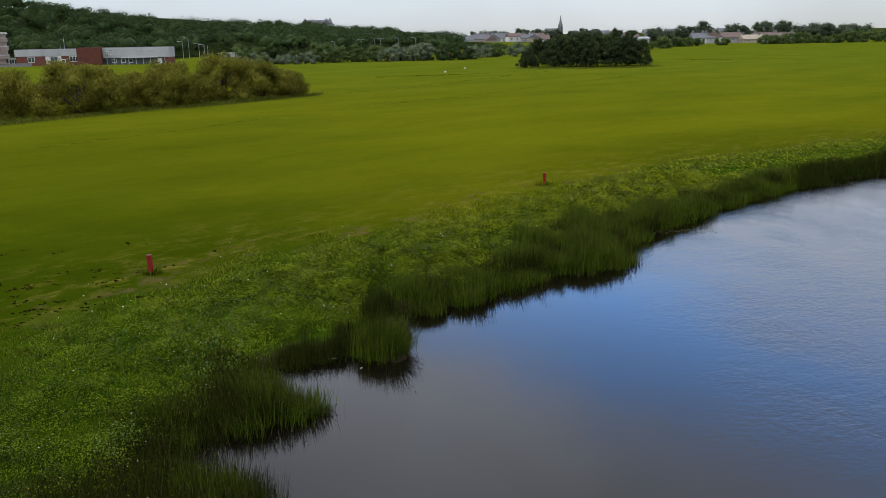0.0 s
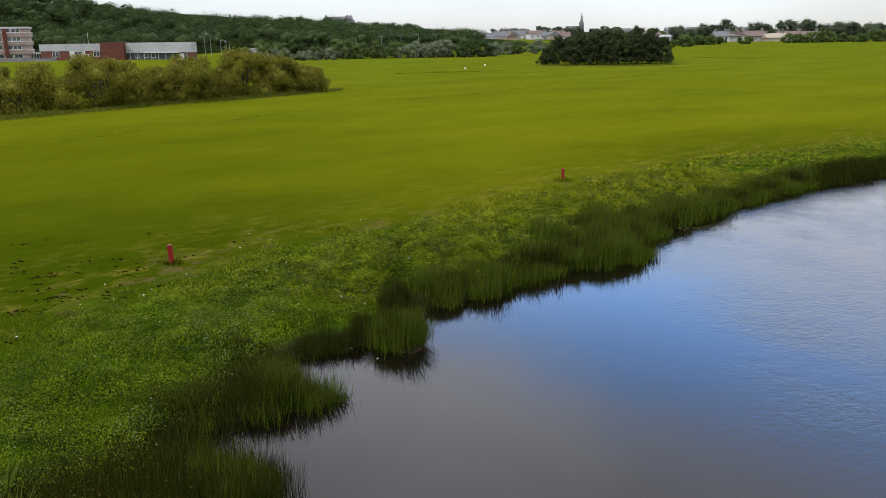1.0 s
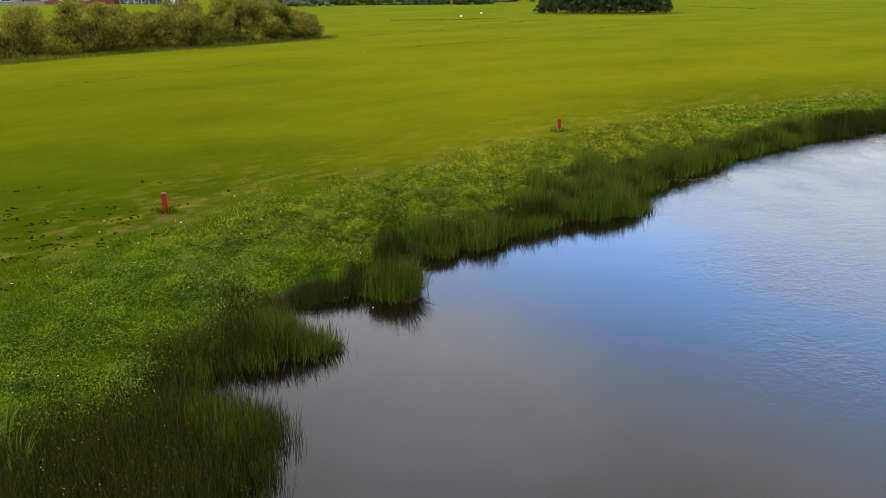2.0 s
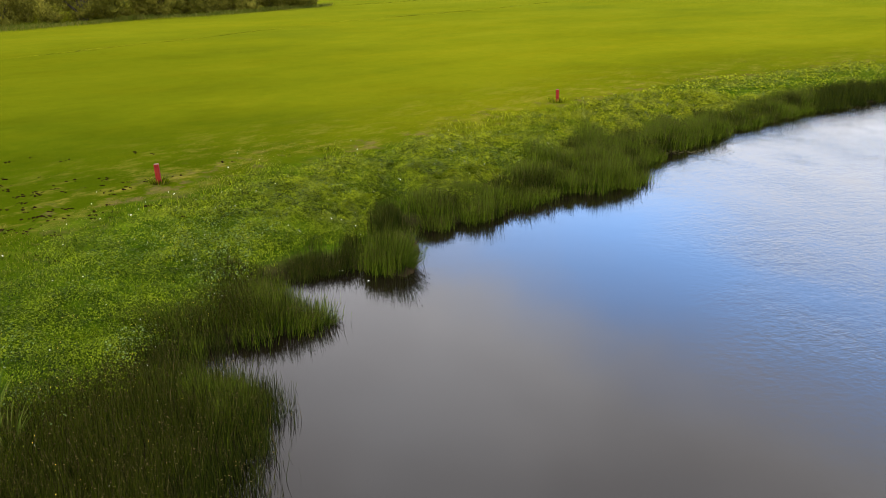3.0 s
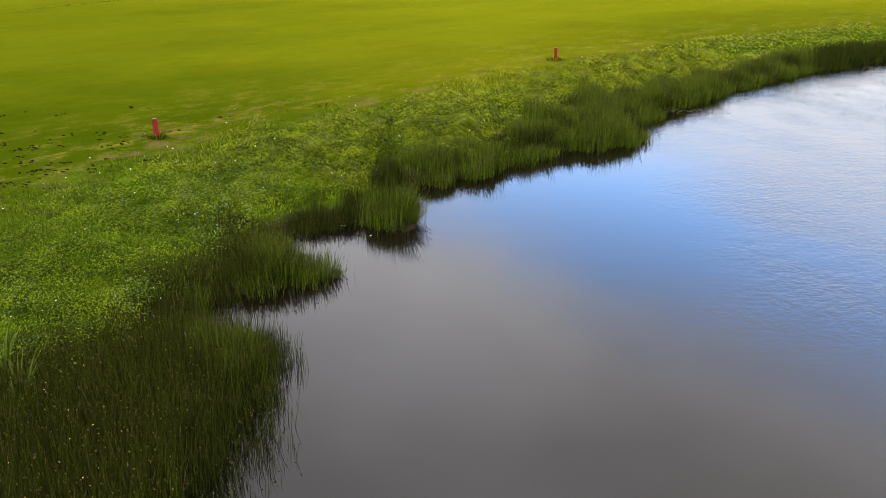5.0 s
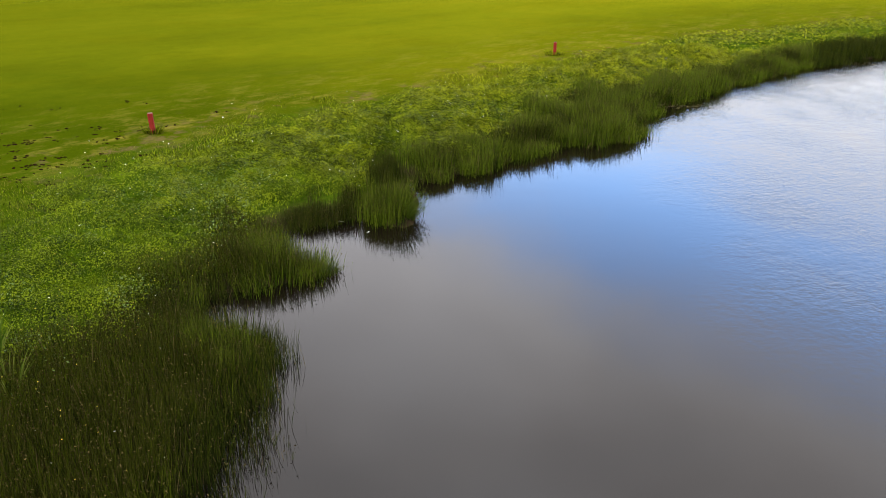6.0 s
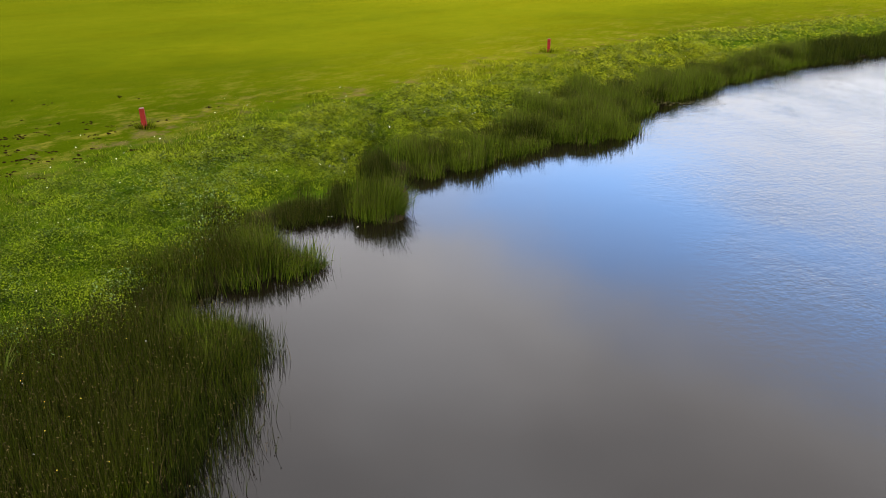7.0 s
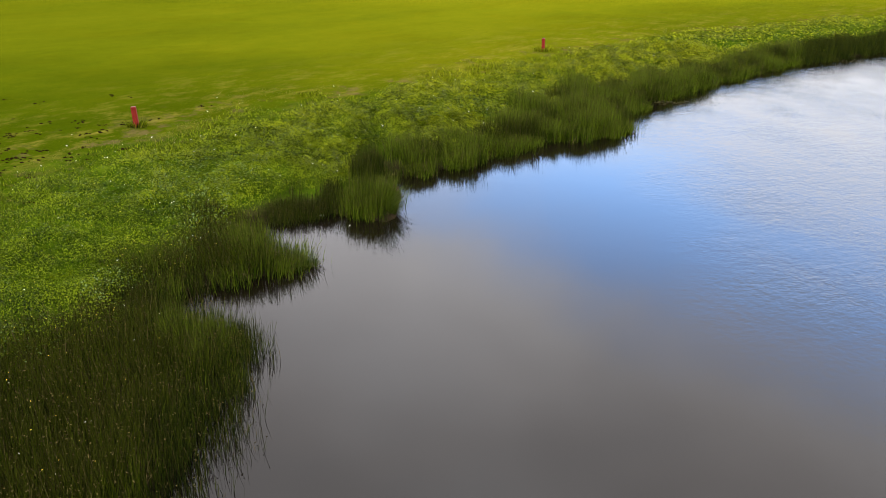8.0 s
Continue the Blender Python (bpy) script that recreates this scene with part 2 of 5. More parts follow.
def water_material():
    n = Nodes("pond_water")
    n.set(Roughness=0.015, IOR=1.333)
    n.color(n.ramp(n.noise(0.35, 4), (0.35, (0.0022, 0.0016, 0.001)), (0.65, (0.0048, 0.0034, 0.002))))
    # calm under the near bank, ruffled by the wind out on open water
    sep = n.t.nodes.new("ShaderNodeSeparateXYZ")
    n.link(n.geo.outputs["Position"], sep.inputs[0])
    reach = n.math("ADD", n.math("MULTIPLY", sep.outputs[0], 0.9), n.math("MULTIPLY", n.math("SUBTRACT", n.noise(0.22, 3, 0.5), 0.5), 9.0))
    ruffle = n.math("MULTIPLY", n.span(reach, 2.5, 9.0, 0.030, 0.52), n.span(n.noise(0.5, 4, 0.6, (1.4, 0.7, 1), 30), 0.3, 0.6, 0.35, 1.0))
    small = n.noise(8.5, 4, 0.62, (0.9, 1.15, 1), 32)
    swell = n.noise(1.9, 3, 0.5, (0.8, 1.3, 1), 20)
    n.bump(n.math("ADD", n.math("MULTIPLY", small, 0.5), n.math("MULTIPLY", swell, 0.5)), ruffle, 0.05)
    return n.m


TURF = [(0.075, 0.085, 0.003), (0.100, 0.105, 0.003), (0.122, 0.120, 0.004), (0.080, 0.093, 0.003)]
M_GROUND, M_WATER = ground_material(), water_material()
M_RUSH = plant("rush_green", (0.007, 0.015, 0.001), (0.048, 0.088, 0.003), (0.170, 0.230, 0.014), 1.5, 0.3, 0.6, (0.12, 0.14, 0.02))
# darker rushes; at the inlet's back this colour also carries shade
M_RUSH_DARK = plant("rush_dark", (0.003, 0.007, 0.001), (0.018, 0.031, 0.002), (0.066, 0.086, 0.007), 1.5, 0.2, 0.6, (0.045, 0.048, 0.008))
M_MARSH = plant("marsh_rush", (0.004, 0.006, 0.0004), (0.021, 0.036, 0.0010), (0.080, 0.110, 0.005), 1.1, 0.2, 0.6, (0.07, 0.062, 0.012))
M_RAFT = plant("raft_weed", (0.02, 0.02, 0.006), (0.06, 0.055, 0.018), (0.13, 0.11, 0.04), 1.5, 0.1, 0.7)
M_RUSH_DRY = plant("rush_dry", (0.03, 0.023, 0.008), (0.085, 0.065, 0.024), (0.19, 0.15, 0.06), 1.5, 0.2, 0.6)
M_SEED = plant("rush_seed", (0.025, 0.018, 0.006), (0.055, 0.04, 0.013), (0.14, 0.11, 0.035), 2, 0.1, 0.7)
M_WEED = plant("weed_leaf", (0.008, 0.017, 0.001), (0.073, 0.117, 0.002), (0.23, 0.30, 0.009), 1.5, 0.3, vary=0.75, drifts=1.3,
               older=((0.030, 0.046, 0.002), (0.148, 0.182, 0.003), (0.385, 0.42, 0.015)))
M_PALE = plant("silver_leaf", (0.08, 0.16, 0.03), (0.17, 0.27, 0.07), (0.28, 0.38, 0.15), 1.4, 0.25)
M_ROUGH = plant("rough_grass", (0.06, 0.10, 0.006), (0.13, 0.16, 0.012), (0.26, 0.24, 0.05), 0.7, 0.3, 0.6)
M_TURFBLADE = plant("turf_blade", (0.02, 0.04, 0.001), (0.09, 0.115, 0.002), (0.25, 0.25, 0.006), 0.8, 0.35, 0.7)
M_REED = plant("reed_blade", (0.03, 0.07, 0.004), (0.075, 0.125, 0.010), (0.18, 0.22, 0.035), 2, 0.35)
M_SCRUB = plant("willow_leaf", (0.075, 0.090, 0.012), (0.195, 0.190, 0.020), (0.40, 0.36, 0.05), 0.35, 0.35, vary=0.5)
M_GREY = plant("buckthorn_leaf", (0.07, 0.095, 0.05), (0.15, 0.19, 0.10), (0.30, 0.34, 0.21), 0.12, 0.2, vary=0.4)
M_HEDGE = plant("hedge_leaf", (0.04, 0.07, 0.020), (0.095, 0.145, 0.036), (0.19, 0.24, 0.07), 0.12, 0.25, vary=0.4)
M_PINE = plant("pine_needles", (0.020, 0.032, 0.012), (0.042, 0.060, 0.022), (0.085, 0.105, 0.036), 0.3, 0.1)
M_WOOD = plant("woodland_leaf", (0.020, 0.037, 0.012), (0.046, 0.078, 0.022), (0.10, 0.138, 0.036), 0.09, 0.2, vary=0.22)
# leaf colour greyed and lightened: haze of distance put into it
M_HAZYLEAF = plant("hazed_broadleaf", (0.050, 0.070, 0.040), (0.095, 0.125, 0.070), (0.17, 0.20, 0.11), 0.09, 0.2, vary=0.3)
M_BARK = plain("bark", (0.035, 0.026, 0.018), (0.10, 0.08, 0.06), 6, 0.9, 0, 0.01, (1, 1, 0.3))
M_RED = plain("red_paint", (0.16, 0.010, 0.005), (0.28, 0.018, 0.008), 9, 0.8, 0, 0.002)
M_RAWWOOD = plain("weathered_wood", (0.14, 0.06, 0.045), (0.24, 0.12, 0.09), 14, 0.8)
M_WHITE = plain("white_plastic", (0.72, 0.72, 0.70), (0.84, 0.84, 0.82), 4, 0.5)
M_PETAL = plain("white_petal", (0.65, 0.65, 0.6), (0.85, 0.85, 0.8), 9, 0.7)
M_YELLOW = plain("yellow_petal", (0.55, 0.42, 0.03), (0.75, 0.6, 0.08), 9, 0.7)
M_SOIL = plain("black_soil", (0.010, 0.006, 0.002), (0.026, 0.016, 0.006), 12, 1.0, 0, 0.01)
M_SOIL.node_tree.nodes["Principled BSDF"].inputs["Specular IOR Level"].default_value = 0.0
M_BRICK = plain("school_brick", (0.12, 0.044, 0.030), (0.19, 0.072, 0.050), 1.2, 0.85)
M_BRICKTALL = plain("block_brick", (0.10, 0.031, 0.020), (0.15, 0.05, 0.033), 1.2, 0.85)
M_PANEL = plain("grey_cladding", (0.36, 0.37, 0.37), (0.50, 0.50, 0.49), 0.35, 0.7, 0, 0.0, (1, 1, 0.3))
M_SPANDREL = plain("pinkish_panel", (0.30, 0.22, 0.19), (0.42, 0.33, 0.29), 0.5, 0.8)
M_TRIM = plain("pale_trim", (0.62, 0.62, 0.60), (0.75, 0.75, 0.72), 2, 0.6)
M_DARK = plain("dark_panel", (0.045, 0.055, 0.055), (0.10, 0.11, 0.11), 0.8, 0.6)
M_ROOFFELT = plain("roof_felt", (0.20, 0.20, 0.20), (0.30, 0.30, 0.29), 0.6, 0.9)
M_STEEL = plain("galvanised_steel", (0.38, 0.39, 0.40), (0.52, 0.53, 0.54), 5, 0.45, 0.8)
M_STONE = plain("church_stone", (0.17, 0.165, 0.16), (0.28, 0.27, 0.26), 0.5, 0.9)
M_SLATE = plain("slate_roof", (0.13, 0.13, 0.14), (0.21, 0.21, 0.22), 0.7, 0.7)
M_TILE = plain("brown_tile", (0.15, 0.105, 0.09), (0.22, 0.16, 0.135), 0.7, 0.8)
M_RENDER = plain("pale_render", (0.62, 0.60, 0.56), (0.76, 0.74, 0.70), 0.5, 0.85)
M_BEIGE = plain("beige_render", (0.36, 0.30, 0.22), (0.48, 0.41, 0.31), 0.5, 0.85)
M_GREYWALL = plain("grey_harling", (0.33, 0.31, 0.30), (0.45, 0.43, 0.41), 0.5, 0.9)


def glass_material():
    n = Nodes("window_glass")
    n.set(Roughness=0.05, IOR=1.5, Specular_IOR_Level=0.8)
    n.color(n.ramp(n.noise(0.4, 2), (0.4, (0.02, 0.025, 0.03)), (0.6, (0.06, 0.07, 0.075))))
    return n.m


M_GLASS = glass_material()


# ---- mesh helpers ----
def mesh_of(name, verts, faces, mat, along=None):
    """A mesh from an array of vertices and an array (or list of arrays) of faces, each array with faces of one size."""
    verts = np.asarray(verts, dtype=np.float32).reshape(-1, 3)
    groups = faces if isinstance(faces, list) else [faces]
    groups = [np.asarray(g, dtype=np.int32) for g in groups if len(g)]
    loops = np.concatenate([g.ravel() for g in groups])
    sizes = np.concatenate([np.full(len(g), g.shape[1], dtype=np.int32) for g in groups])
    starts = np.concatenate([[0], np.cumsum(sizes)[:-1]]).astype(np.int32)
    me = bpy.data.meshes.new(name)
    me.vertices.add(len(verts))
    me.vertices.foreach_set("co", verts.ravel())
    me.loops.add(len(loops))
    me.loops.foreach_set("vertex_index", loops)
    me.polygons.add(len(sizes))
    me.polygons.foreach_set("loop_start", starts)
    me.update(calc_edges=True)
    me.validate()
    if along is not None:
        at = me.attributes.new("along", "FLOAT", "POINT")
        at.data.foreach_set("value", np.asarray(along, dtype=np.float32))
    me.materials.append(mat)
    return me


def put(name, me, parent=None, label="", kind=""):
    ob = new(name, me)
    if parent is not None:
        ob.parent = parent
    return tagged(ob, label, kind=kind)


def part(name, bm, mat, parent, label=""):
    me = bpy.data.meshes.new(name)
    bm.to_mesh(me)
    bm.free()
    me.materials.append(mat)
    return put(name, me, parent, label)


def boxes(*specs, bevel=0.0):
    """One bmesh of boxes (x0, x1, y0, y1, z0, z1)."""
    bm = bmesh.new()
    for x0, x1, y0, y1, z0, z1 in specs:
        bmesh.ops.create_cube(bm, size=1, matrix=Matrix.Translation(((x0 + x1) / 2, (y0 + y1) / 2, (z0 + z1) / 2)) @ Matrix.Diagonal((x1 - x0, y1 - y0, z1 - z0, 1)))
    if bevel:
        bmesh.ops.bevel(bm, geom=bm.edges[:], offset=bevel, segments=2, affect="EDGES", profile=0.6)
    return bm


def tube(points, radii, sides=6):
    """Vertices and quads of a tapering tube along points."""
    p = np.asarray(points, float)
    d = np.gradient(p, axis=0)
    d /= np.linalg.norm(d, axis=1, keepdims=True) + 1e-9
    ref = np.where(np.abs(d[:, 2:3]) > 0.9, [[1.0, 0, 0]], [[0, 0, 1.0]])
    u = np.cross(d, ref)
    u /= np.linalg.norm(u, axis=1, keepdims=True) + 1e-9
    v = np.cross(d, u)
    a = np.linspace(0, 2 * np.pi, sides, endpoint=False)
    r = np.asarray(radii, float)[:, None, None]
    ring = p[:, None, :] + r * (np.cos(a)[None, :, None] * u[:, None, :] + np.sin(a)[None, :, None] * v[:, None, :])
    n = len(p)
    i, k = np.meshgrid(np.arange(n - 1), np.arange(sides), indexing="ij")
    k2 = (k + 1) % sides
    q = np.stack([i * sides + k, i * sides + k2, (i + 1) * sides + k2, (i + 1) * sides + k], -1).reshape(-1, 4)
    return ring.reshape(-1, 3), q


def joined(pieces):
    vs, fs, base = [], [], 0
    for v, f in pieces:
        vs.append(v)
        fs.append(f + base)
        base += len(v)
    return np.concatenate(vs), np.concatenate(fs)


def unit(a):
    return a / (np.linalg.norm(a, axis=-1, keepdims=True) + 1e-9)


def leaves(rng, pos, normal, length, width, upright=0.0):
    """Leaf-shaped quads at pos, facing normal; upright turns their long axis towards the sky."""
    n = len(pos)
    normal = unit(normal)
    t = unit(np.cross(normal, rng.normal(size=(n, 3))))
    if upright:
        t = unit(t * (1 - upright) + np.array([0, 0, 1.0]) * upright)
    b = unit(np.cross(normal, t))
    L = (np.asarray(length) * rng.uniform(0.6, 1.35, n))[:, None]
    W = (np.asarray(width) * rng.uniform(0.7, 1.3, n))[:, None]
    v = np.stack([pos - t * L * 0.5, pos + b * W * 0.5 + t * L * 0.06, pos + t * L * 0.5, pos - b * W * 0.5 + t * L * 0.06], 1)
    return v.reshape(-1, 3), np.arange(4 * n).reshape(-1, 4)


def blades(rng, root, height, lean, width, droop=0.35):
    """Tapering stems from root, leaning by the vectors lean (metres at the tip), bending over by droop."""
    n = len(root)
    height, width = np.broadcast_to(height, n), np.broadcast_to(width, n)
    a = rng.uniform(0, 2 * np.pi, n)
    side = np.stack([np.cos(a), np.sin(a), np.zeros(n)], 1)
    vs, al = [], []
    for s, wd in ((0.0, 0.8), (0.55, 0.9)):
        c = root + np.stack([lean[:, 0] * s ** 1.6, lean[:, 1] * s ** 1.6, height * (s - droop * np.hypot(lean[:, 0], lean[:, 1]) * s ** 2)], 1)
        off = side * (width * wd * 0.5)[:, None]
        vs += [c - off, c + off]
        al += [s, s]
    vs.append(root + np.stack([lean[:, 0], lean[:, 1], height * (1 - droop * np.hypot(lean[:, 0], lean[:, 1]))], 1))
    al.append(1.0)
    v = np.stack(vs, 1)
    i = (np.arange(n) * 5)[:, None]
    return v.reshape(-1, 3), [i + np.array([[0, 1, 3, 2]]), i + np.array([[2, 3, 4]])], np.tile(al, n)


def hash2(i, j, seed):
    h = np.sin(i * 127.1 + j * 311.7 + seed * 74.7) * 43758.5453
    return h - np.floor(h)


def wave(x, y, size, seed=0):
    """Smooth noise of about that size in metres, -1 to 1."""
    x, y = np.asarray(x) / size, np.asarray(y) / size
    i, j = np.floor(x), np.floor(y)
    u, v = x - i, y - j
    u, v = u * u * (3 - 2 * u), v * v * (3 - 2 * v)
    a = hash2(i, j, seed) * (1 - u) + hash2(i + 1, j, seed) * u
    b = hash2(i, j + 1, seed) * (1 - u) + hash2(i + 1, j + 1, seed) * u
    return 2 * (a * (1 - v) + b * v) - 1


def smooth(x, a, b):
    t = np.clip((np.asarray(x, float) - a) / (b - a), 0, 1)
    return t * t * (3 - 2 * t)


# ---- the lie of the land ----
POND = np.array([(-9, -40), (-4.5, -10), (-2.8, 2), (-2.45, 6.2), (-2.45, 7.5), (-2.3, 8.1), (-2.35, 8.7), (-2.95, 9.15), (-3.75, 9.6), (-3.3, 10.35), (-2.3, 10.85), (-2.05, 11.3),
                 (-3.0, 12.0), (-3.1, 12.65), (-1.8, 13.3), (-1.55, 13.45), (-0.75, 12.9), (-0.6, 14.4), (-0.85, 15.7), (-0.35, 15.45), (1.1, 16.75), (2.5, 18.05),
                 (4.3, 18.75), (4.75, 20.3), (5.6, 21.9), (6.45, 22.55), (8.8, 25.05), (11.5, 27.45), (16.2, 30.35), (24, 34.5), (42, 39), (62, 28), (70, 0), (48, -42)], float)


def inland(x, y):
    """Metres from the pond's edge, negative out on the water."""
    x, y = np.asarray(x, float), np.asarray(y, float)
    best, inside = np.full(x.shape, 1e9), np.zeros(x.shape, bool)
    for (ax, ay), (bx, by) in zip(POND, np.roll(POND, -1, axis=0)):
        dx, dy = bx - ax, by - ay
        t = np.clip(((x - ax) * dx + (y - ay) * dy) / (dx * dx + dy * dy), 0, 1)
        best = np.minimum(best, np.hypot(x - ax - t * dx, y - ay - t * dy))
        inside ^= ((ay > y) != (by > y)) & (x < (y - ay) / np.where(dy == 0, 1e-9, dy) * dx + ax)
    return np.where(inside, -best, best) + 0.10 * wave(x, y, 0.7, 3) + 0.05 * wave(x, y, 0.3, 4)


def marshy(x, y):
    """Metres into the rush marsh from its landward edge, negative outside."""
    edge = np.interp(y, [3.4, 4.8, 7.3, 8.4, 9.3, 10.6, 11.6, 12.6], [-1.0, -5.5, -5.0, -4.55, -4.3, -4.05, -3.8, -3.5])
    return np.where((np.asarray(y) < 12.7) & (np.asarray(x) < 0), x - edge + 0.34 * wave(x, y, 0.9, 12) + 0.18 * wave(x, y, 0.35, 13), -1.0)


def hill(x, y):
    """The wooded ridge ahead to the left, and the town's rise."""
    crest = np.interp(x, [-900, -420, -265, -215, -168, -119, -83, -37, 14, 60, 140], [42, 38, 27, 17.5, 10.5, 7.5, 5.8, 3.4, 0.8, 0.2, 0])
    ridge = crest * smooth(y, 330, 490)
    dip = -1.1 * smooth(y, 90, 200) * smooth(x, -15, -70) * smooth(y, 420, 330)
    town = 5.5 * smooth(y, 620, 1250) * smooth(x, -40, 120)
    return ridge + town + dip


def land(x, y, d=None):
    x, y = np.asarray(x, float), np.asarray(y, float)
    d = inland(x, y) if d is None else d
    bank = np.where(d < 0, np.maximum(d * 0.4, -0.9), 0.16 * smooth(d, 0, 0.35) + 0.28 * smooth(d, 0.2, 3.2))
    near = smooth(d, 0.3, 2.0)
    z = bank + near * (0.05 * wave(x, y, 1.1, 7) * smooth(d, 7, 3.5) + 0.03 * wave(x, y, 3.5, 8)) + smooth(d, 5, 40) * (0.16 + 0.14 * wave(x, y, 26, 9))
    return z + hill(x, y)


def axis(lo, hi, a, b, step, grow=1.07):
    """Coordinates from lo to hi, fine between a and b and ever coarser away from there."""
    mid = list(np.arange(a, b + 1e-6, step))
    out, s = [mid[-1]], step
    while out[-1] < hi:
        s *= grow
        out.append(out[-1] + s)
    down, s = [mid[0]], step
    while down[-1] > lo:
        s *= grow
        down.append(down[-1] - s)
    return np.array(down[:0:-1] + mid + out[1:])


gx, gy = axis(-3000, 3000, -14, 20, 0.22), axis(-2500, 4500, 3, 36, 0.22, 1.065)
X, Y = np.meshgrid(gx, gy)
D = inland(X, Y)
Z = land(X, Y, D)
nx, ny = len(gx), len(gy)
ii, jj = np.meshgrid(np.arange(ny - 1), np.arange(nx - 1), indexing="ij")
quad = np.stack([ii * nx + jj, ii * nx + jj + 1, (ii + 1) * nx + jj + 1, (ii + 1) * nx + jj], -1).reshape(-1, 4)
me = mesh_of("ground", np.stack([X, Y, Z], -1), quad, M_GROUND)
at = me.attributes.new("inland", "FLOAT", "POINT")
at.data.foreach_set("value", D.ravel().astype(np.float32))
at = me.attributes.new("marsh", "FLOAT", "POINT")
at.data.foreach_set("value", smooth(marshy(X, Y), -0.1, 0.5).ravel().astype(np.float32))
at = me.attributes.new("wood", "FLOAT", "POINT")
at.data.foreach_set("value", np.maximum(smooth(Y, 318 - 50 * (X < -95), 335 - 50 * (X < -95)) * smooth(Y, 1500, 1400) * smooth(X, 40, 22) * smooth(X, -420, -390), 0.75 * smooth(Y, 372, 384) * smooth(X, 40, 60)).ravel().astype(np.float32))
me.polygons.foreach_set("use_smooth", np.ones(len(me.polygons), bool))
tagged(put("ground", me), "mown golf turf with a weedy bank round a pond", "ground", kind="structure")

bm = bmesh.new()
bmesh.ops.create_grid(bm, x_segments=12, y_segments=12, size=1, matrix=Matrix.Translation((30, 0, 0)) @ Matrix.Diagonal((46, 44, 1, 1)))
tagged(part("water", bm, M_WATER, None), "dark still pond water mirroring sky, ruffled farther out", "water", kind="structure")


def thing(name, label, category, group="", at=(0, 0, 0), turn=0.0):
    ob = new(name)
    ob.matrix_basis = pose(*at, 0, 0, turn)
    return tagged(ob, label, category, group)


# ---- trees and shrubs ----
def lobes(rng, n, rx, ry, h0, h1, size):
    """Rounded masses of a crown: middles and half-axes, within an egg-shaped outline."""
    out = []
    for _ in range(n):
        a, r = rng.uniform(0, 2 * np.pi), math.sqrt(rng.uniform(0, 1))
        u = rng.uniform(0, 1)
        full = math.sin(math.pi * min(0.95, 0.18 + 0.72 * u)) ** 0.7
        c = (rx * r * math.cos(a) * full, ry * r * math.sin(a) * full, h0 + (h1 - h0) * u)
        s = size * rng.uniform(0.65, 1.3)
        out.append((np.array(c), np.array([s, s, s * rng.uniform(0.7, 1.0)])))
    return out


BALL = bmesh.new()
bmesh.ops.create_icosphere(BALL, subdivisions=1, radius=1)
BALL_V = np.array([v.co[:] for v in BALL.verts])
BALL_F = np.array([[v.index for v in f.verts] for f in BALL.faces])
BALL.free()


def foliage(rng, masses, per, length, width, upright=0.0, ragged=0.35, jitter=0.3, core=0.0):
    """Leaves over the outsides of the masses, thinning towards their undersides; core: a twiggy dark heart of that part of each mass."""
    pos, nor = [], []
    for c, s in masses:
        d = unit(rng.normal(size=(per, 3)) + np.array([0, 0, 0.25]))
        r = 1.0 - ragged * rng.uniform(0, 1, per) ** 1.5 + 0.12 * rng.normal(size=per)
        pos.append(c + d * s * r[:, None])
        nor.append(d + jitter * rng.normal(size=(per, 3)))
    v, f = leaves(rng, np.concatenate(pos), np.concatenate(nor), length, width, upright)
    if not core:
        return v, f
    k, m = len(masses), len(BALL_V)
    mid, half = np.array([c for c, _ in masses]), np.array([s for _, s in masses])
    heart = mid[:, None] + BALL_V[None] * half[:, None] * core * rng.uniform(0.65, 1.15, (k, m, 1))
    return np.concatenate([v, heart.reshape(-1, 3)]), [f, (BALL_F[None] + len(v) + m * np.arange(k)[:, None, None]).reshape(-1, 3)]


def limbs(rng, height, spread, stems, thick, sides=5):
    pieces = []
    for _ in range(stems):
        a = rng.uniform(0, 2 * np.pi)
        reach = spread * rng.uniform(0.2, 0.9)
        h = height * rng.uniform(0.6, 0.9)
        s = np.linspace(0, 1, 5)
        p = np.stack([reach * math.cos(a) * s ** 1.4, reach * math.sin(a) * s ** 1.4, h * s], 1) + rng.normal(scale=0.03 * height, size=(5, 3)) * s[:, None]
        p[0] = (0.1 * spread * math.cos(a), 0.1 * spread * math.sin(a), -0.3)
        pieces.append(tube(p, thick * (1 - 0.85 * s), sides))
    return joined(pieces)


def shrub(name, label, category, group, at, rx, ry, h, n, per, leaf, mat, seed, upright=0.0, size=None, low=0.25, slim=0.5):
    rng = np.random.default_rng(seed)
    ob = thing(name, label, category, group, at)
    v, f = limbs(rng, h * 0.9, min(rx, ry), 7, 0.035 * h)
    put("branchwork", mesh_of("branchwork", v, f, M_BARK), ob, "grey-brown branches")
    v, f = foliage(rng, lobes(rng, n, rx, ry, h * low, h * 0.82, size or 0.24 * h), per, leaf, leaf * slim, upright, 0.5, 0.35, 0.55)
    v[:, 2] = np.maximum(v[:, 2], 0.02)
    put("foliage", mesh_of("foliage", v, f, mat), ob, kind="stuff")
    return ob


